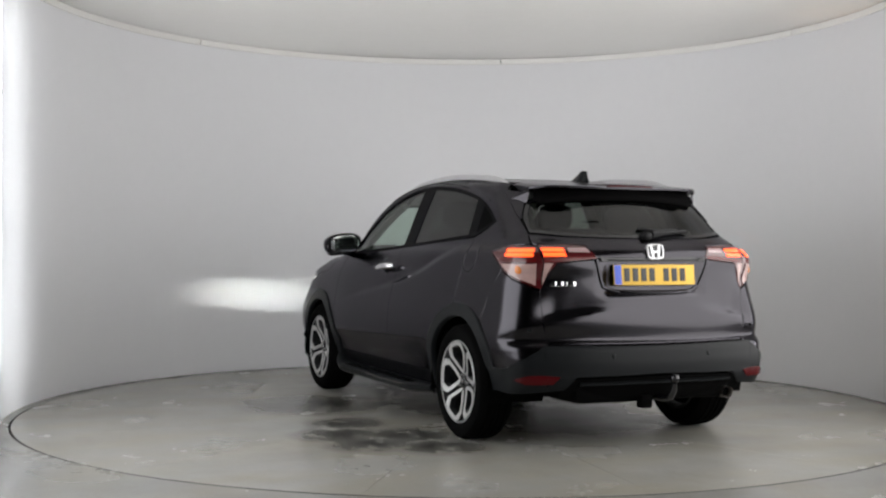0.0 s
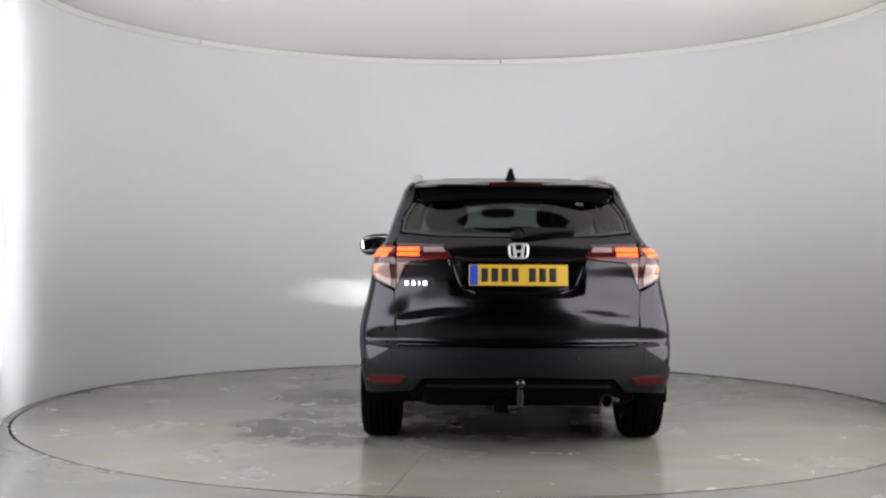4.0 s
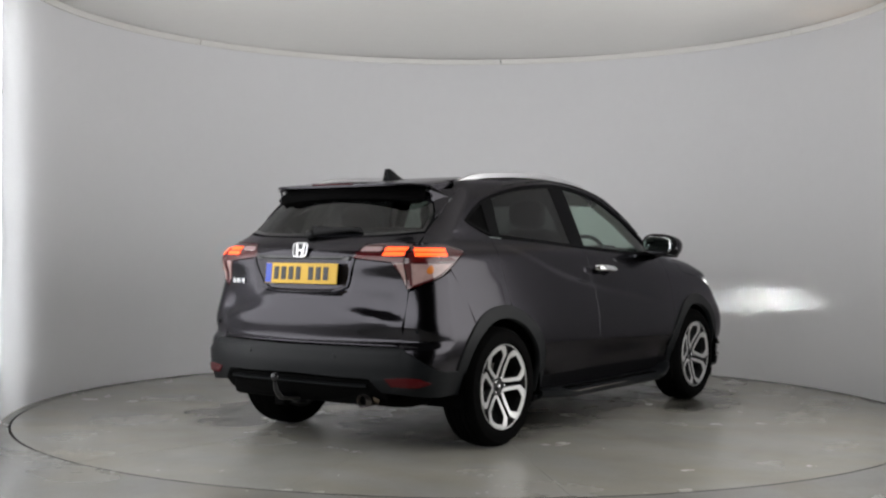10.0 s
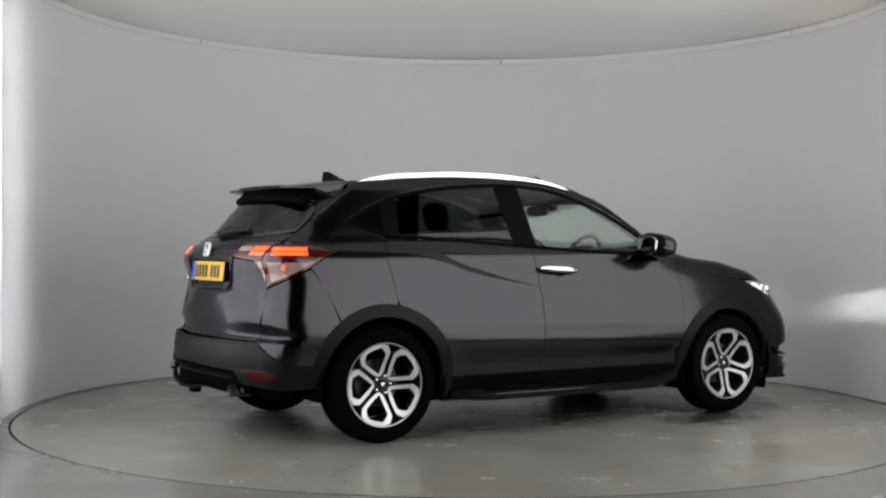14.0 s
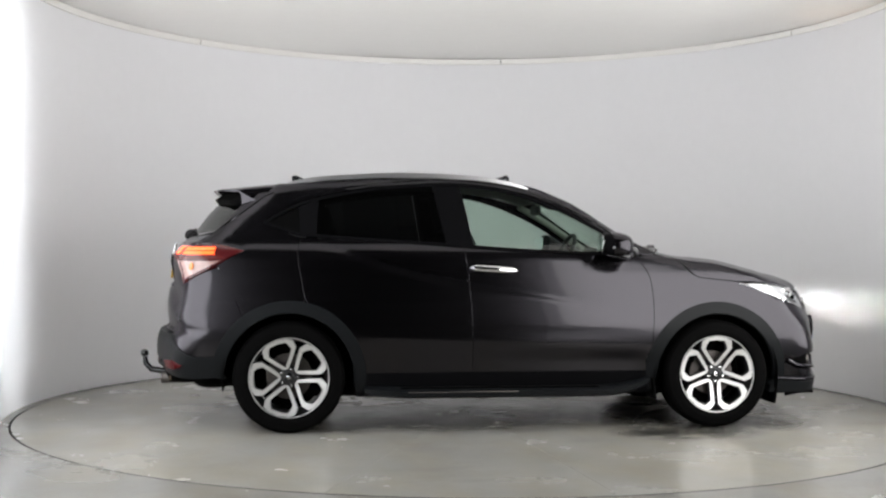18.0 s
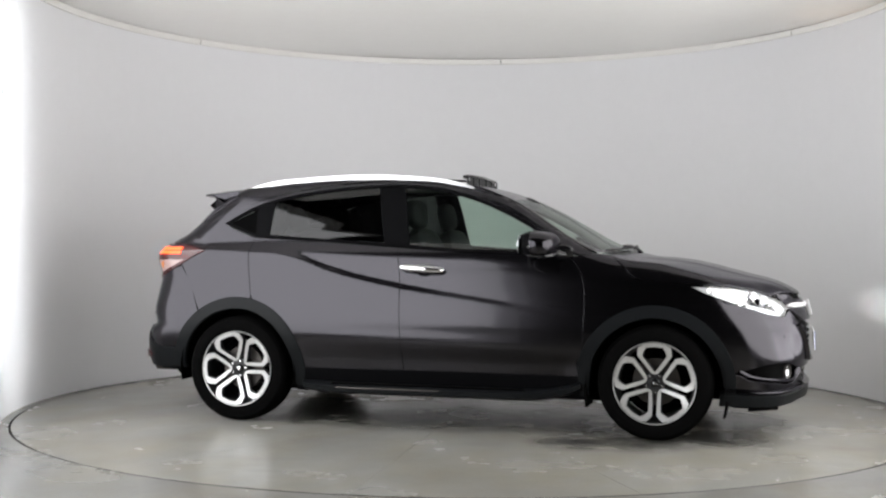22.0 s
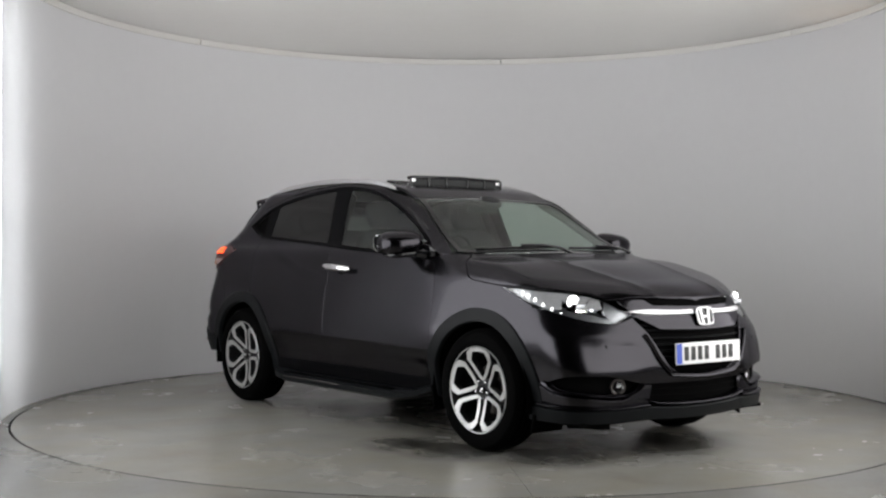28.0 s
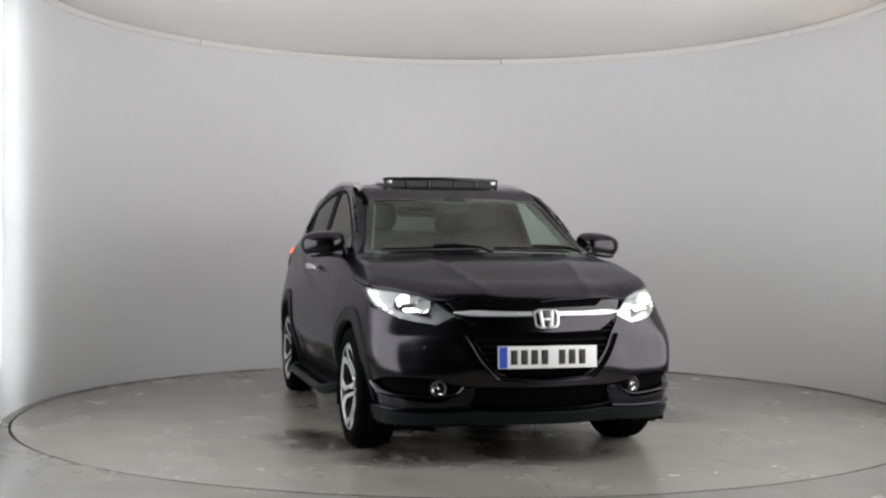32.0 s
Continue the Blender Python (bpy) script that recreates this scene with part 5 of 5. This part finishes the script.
for y0, y1, x0 in ((-0.60, -0.02, 1.02), (0.06, 0.56, 1.07)):
    pts = []
    for k in range(9):
        y = y0 + (y1 - y0) * k / 8
        x = 1.085 - 0.26 * y * y - 0.015 * k / 8
        pts.append((x, y, top_at(x, y) + 0.012))
    part("wiper_blade", tube(pts, 0.008, 8), GLOSS, car)
    part("wiper_arm", tube([(1.125 - 0.2 * y1 * y1, y1 + 0.06, 1.075), (1.10 - 0.2 * y1 * y1, y1 - 0.02, 1.105)] + [(p[0] + 0.01, p[1], p[2] + 0.014) for p in pts[6:3:-1]], 0.009, 8), GLOSS, car)
wip = tagged(new("rear_wiper"), "black rear window wiper")
wip.parent = car
pts = [tuple(lay("B", [(y, z)], 0.018)[0][0]) for y, z in ((-0.03, 1.168), (-0.10, 1.176), (-0.18, 1.182), (-0.26, 1.185), (-0.30, 1.186))]
part("arm", tube(pts, [0.026, 0.022, 0.016, 0.011, 0.008], 10), MATT, wip)
pts = [tuple(lay("B", [(y, z)], 0.010)[0][0]) for y, z in ((0.03, 1.205), (-0.10, 1.196), (-0.22, 1.19), (-0.31, 1.183))]
part("blade", tube(pts, 0.008, 8), MATT, wip)
part("pivot", blob(0.07, 0.07, 0.05, Matrix.Translation(lay("B", [(0.0, 1.165)], 0.008)[0][0]), 2.5, 16), MATT, wip)

c = (-1.32, 1.045)
flap = [(c[0] + 0.085 * math.cos(2 * math.pi * k / 24) * (1 + 0.08 * math.cos(4 * math.pi * k / 24)), c[1] + 0.085 * math.sin(2 * math.pi * k / 24)) for k in range(24)]
loop = strip("fuel_flap_seam", "R", flap, 0.004, MATT, car, off=0.0006, depth=0.002)
loop.data.transform(Matrix.Diagonal((1, -1, 1, 1)))
loop.data.flip_normals()

# tow bar, exhaust
tow = tagged(new("tow_bar"), "black detachable tow bar with a ball")
tow.parent = car
part("neck", tube([(-1.95, 0.0, 0.30), (-2.12, 0.0, 0.295), (-2.19, 0.0, 0.305), (-2.225, 0.0, 0.345), (-2.232, 0.0, 0.385)], [0.022, 0.021, 0.02, 0.018, 0.014], 12), GLOSS, tow)
part("ball", blob(0.05, 0.05, 0.05, pose(-2.233, 0, 0.41), 2, 20), GLOSS, tow)
part("socket", box(0.06, 0.07, 0.07, pose(-2.08, 0.09, 0.275), 0.01), BLACK, tow)
part("cross_beam", box(0.06, 0.9, 0.06, pose(-1.97, 0, 0.295), 0.01), BLACK, tow)
ex = tagged(new("exhaust"), "round steel exhaust tip under the rear bumper")
ex.parent = car
part("tip", lathe([(0.026, 0.02), (0.031, 0.0), (0.033, -0.002), (0.033, 0.12)], pose(-2.075, -0.462, 0.300, 0, 0, -90), 24), STEEL, ex)
part("silencer", blob(0.25, 0.5, 0.12, pose(-1.76, -0.40, 0.30), 3, 20), BLACK, ex)
part("hanger", box(0.01, 0.16, 0.02, pose(-2.02, -0.46, 0.325, 20, 0, 0), 0.003), RUST, ex)


# wheels
def wheel(cx, s, spin):
    """An alloy wheel of five looped spokes; y runs outwards."""
    w = tagged(new("wheel"), "five-loop two-tone alloy wheel with a black tyre", "wheel")
    w.parent = car
    w.matrix_local = pose(cx, s * 0.745, 0.331, 0, 0, 0 if s > 0 else 180)
    part("tyre", lathe([(0.228, -0.10), (0.26, -0.112), (0.305, -0.107), (0.325, -0.085), (0.3305, -0.060), (0.324, -0.058), (0.324, -0.051), (0.3312, -0.049), (0.3318, -0.021), (0.325, -0.019), (0.325, -0.011), (0.332, -0.009),
                        (0.332, 0.009), (0.325, 0.011), (0.325, 0.019), (0.3318, 0.021), (0.3312, 0.049), (0.324, 0.051), (0.324, 0.058), (0.3305, 0.060), (0.325, 0.085), (0.308, 0.105), (0.275, 0.113), (0.25, 0.110), (0.237, 0.101), (0.230, 0.09)], Matrix(), 64), RUBBER, w)
    part("rim", lathe([(0.237, 0.098), (0.2345, 0.103), (0.229, 0.101), (0.2245, 0.090), (0.218, 0.06), (0.21, -0.02), (0.21, -0.1), (0.228, -0.1)], Matrix(), 64), ALLOYDARK, w)
    part("rim_edge", lathe([(0.2375, 0.1005), (0.2345, 0.1045), (0.231, 0.1035), (0.229, 0.099)], Matrix(), 64), ALLOY, w)
    part("brake_disc", lathe([(0.05, -0.005), (0.135, -0.005), (0.137, -0.015), (0.135, -0.03), (0.05, -0.03)], Matrix(), 40), STEEL, w)
    part("brake_drum_plate", lathe([(0.001, -0.04), (0.19, -0.04), (0.198, -0.06)], Matrix(), 32), BLACK, w)
    part("hub", lathe([(0.001, 0.062), (0.045, 0.062), (0.060, 0.058), (0.066, 0.045), (0.07, 0.0)], Matrix(), 40), ALLOYDARK, w)
    part("hub_cap", lathe([(0.001, 0.072), (0.022, 0.071), (0.027, 0.067), (0.028, 0.055)], Matrix(), 28), GLOSS, w)
    part("cap_mark", box(0.022, 0.002, 0.018, pose(0, 0.0725, 0), 0.003), CHROME, w, "small bright mark on the hub cap")
    for k in range(5):
        a0 = spin + 72 * k
        for layer, mt in ((0, ALLOYDARK), (1, ALLOY)):
            b = bmesh.new()
            # one face: an angular band round a five-sided opening, from the hub's tip to the rim and back
            outer = [(0.0, 0.047), (20.0, 0.057), (30.0, 0.110), (32.4, 0.186), (25.0, 0.224), (15.0, 0.230), (0.0, 0.2305)]
            inner = [(0.0, 0.061), (10.5, 0.083), (19.2, 0.122), (23.8, 0.168), (18.6, 0.190), (13.2, 0.2085), (0.0, 0.2075)]
            outer = outer + [(-a, r) for a, r in outer[-2:0:-1]]
            inner = inner + [(-a, r) for a, r in inner[-2:0:-1]]
            rows = []
            for i, ((ao, ro), (ai, ri)) in enumerate(zip(outer, inner)):
                po, pi_ = (Vector((r * math.cos(radians(a0 + a)), 0, r * math.sin(radians(a0 + a)))) for a, r in ((ao, ro), (ai, ri)))
                grow = (po - pi_).normalized() * (0.0 if layer else 0.0028)
                depth = [0.062 + 0.038 * min(1, max(0, (p.length - 0.055) / 0.16)) ** 1.3 + (0.0025 if layer else -0.001) for p in (po, pi_)]
                cut = 0.004 if layer else 0.034
                soft = (po - pi_) * 0.06
                rows.append([b.verts.new(q) for q in (po + grow + Vector((0, depth[0] - cut, 0)), po + grow - soft + Vector((0, depth[0], 0)),
                                                       pi_ - grow + soft + Vector((0, depth[1], 0)), pi_ - grow + Vector((0, depth[1] - cut, 0)))])
            for u, v in zip(rows, rows[1:] + rows[:1]):
                for q in range(4):
                    b.faces.new((u[q], u[(q + 1) % 4], v[(q + 1) % 4], v[q]))
            part("spoke_face" if layer else "spoke", b, mt, w, angle=40)
        a = radians(a0 + 36)
        part("wheel_nut", lathe([(0.001, 0.078), (0.006, 0.077), (0.0085, 0.072), (0.0085, 0.05)], pose(0.048 * math.cos(a), 0, 0.048 * math.sin(a)), 10), CHROME, w)
    return w


for s in (-1, 1):
    wheel(1.305, s, 90)
    wheel(-1.305, s, 70 if s < 0 else 78)


# cabin
def seat(x, y, name="front_seat", w=0.50, hr=True):
    st = new(name)
    st.parent = car
    part("cushion", blob(0.52, w, 0.16, pose(x + 0.05, y, 0.62, 0, -6, 0), 4, 24), SEAT, st)
    part("backrest", blob(0.16, w, 0.62, pose(x - 0.26, y, 0.92, 0, -16, 0), 4, 24), SEAT, st)
    if hr:
        part("headrest", blob(0.10, 0.26, 0.19, pose(x - 0.37, y, 1.315, 0, -12, 0), 3, 20), SEAT, st)
    return st


tagged(seat(0.10, -0.36), "dark fabric front seat")
tagged(seat(0.10, 0.36), "dark fabric front seat")
bench = tagged(seat(-0.72, 0.0, "rear_bench", 1.24, False), "dark fabric rear bench seat")
for y in (-0.38, 0.38):
    part("headrest", blob(0.09, 0.25, 0.17, pose(-1.09, y, 1.275, 0, -14, 0), 3, 20), SEAT, bench)
b = blob(0.50, 1.40, 0.30, pose(0.80, 0, 0.92, 0, 8, 0), 4, 32)
b = blob(0.22, 0.36, 0.10, pose(0.70, -0.36, 1.06), 3, 20, bm=b)
part("dashboard", b, CABIN, car)
st = tagged(new("steering_wheel"), "black steering wheel")
st.parent = car
m = pose(0.44, -0.36, 1.02, 0, -66, 0)
n = 32
part("rim", tube([m @ Vector((0.18 * math.cos(2 * math.pi * k / n), 0.18 * math.sin(2 * math.pi * k / n), 0)) for k in range(n + 1)], 0.014, 10), CABIN, st)
part("spokes", box(0.03, 0.34, 0.02, m, 0.005, bm=blob(0.13, 0.13, 0.05, m, 3, 16)), CABIN, st)
mi = tagged(new("interior_mirror"), "dark interior mirror below the windscreen top")
mi.parent = car
part("housing", blob(0.04, 0.24, 0.07, pose(0.34, 0.0, 1.355), 4, 20), CABIN, mi)
part("sensor_box", blob(0.12, 0.16, 0.05, pose(0.42, 0.0, 1.395, 0, 26, 0), 3, 20), CABIN, mi)
for s in (-1, 1):
    part("pillar_lining", tube([(0.33, s * 0.525, 1.395), (0.55, s * 0.575, 1.275), (0.83, s * 0.64, 1.09)], 0.024, 8), TRIMGREY, car)
    part("pillar_lining", tube([(-0.35, s * 0.55, 1.44), (-0.33, s * 0.63, 1.28), (-0.30, s * 0.71, 1.08)], 0.035, 8), BLACK, car)
    part("pillar_lining", tube([(-1.20, s * 0.54, 1.40), (-1.24, s * 0.60, 1.28), (-1.27, s * 0.66, 1.12)], 0.055, 8), CABIN, car)
    part("pillar_lining", tube([(-1.40, s * 0.49, 1.40), (-1.60, s * 0.545, 1.25), (-1.70, s * 0.56, 1.14)], 0.03, 8), CABIN, car)
b = box(0.9, 1.15, 0.02, pose(-1.45, 0, 1.02), 0.005)
part("parcel_shelf", b, CABIN, car)

# loose grit on the outer floor
for x, y, r in ((-2.93, -1.92, 0.011), (-2.80, -1.95, 0.007)):
    tagged(part("grit", blob(r * 2.2, r * 2, r, pose(x, y, r * 0.5 - 0.002), 2.2, 10), ROOM, None), "small dark crumb of grit on the floor", "grit", "grit")


def motions():
    for thing in (turntable, car):
        at = (0, 0) if thing is turntable else (0.09, -0.23)
        rows = []
        for t in range(0, 33, 2):
            a = radians(90 - heading(t))
            rows.append((t, pose(at[0] * math.cos(a) - at[1] * math.sin(a), at[0] * math.sin(a) + at[1] * math.cos(a), 0, 0, 0, math.degrees(a))))
        walk(thing, rows)


motions()
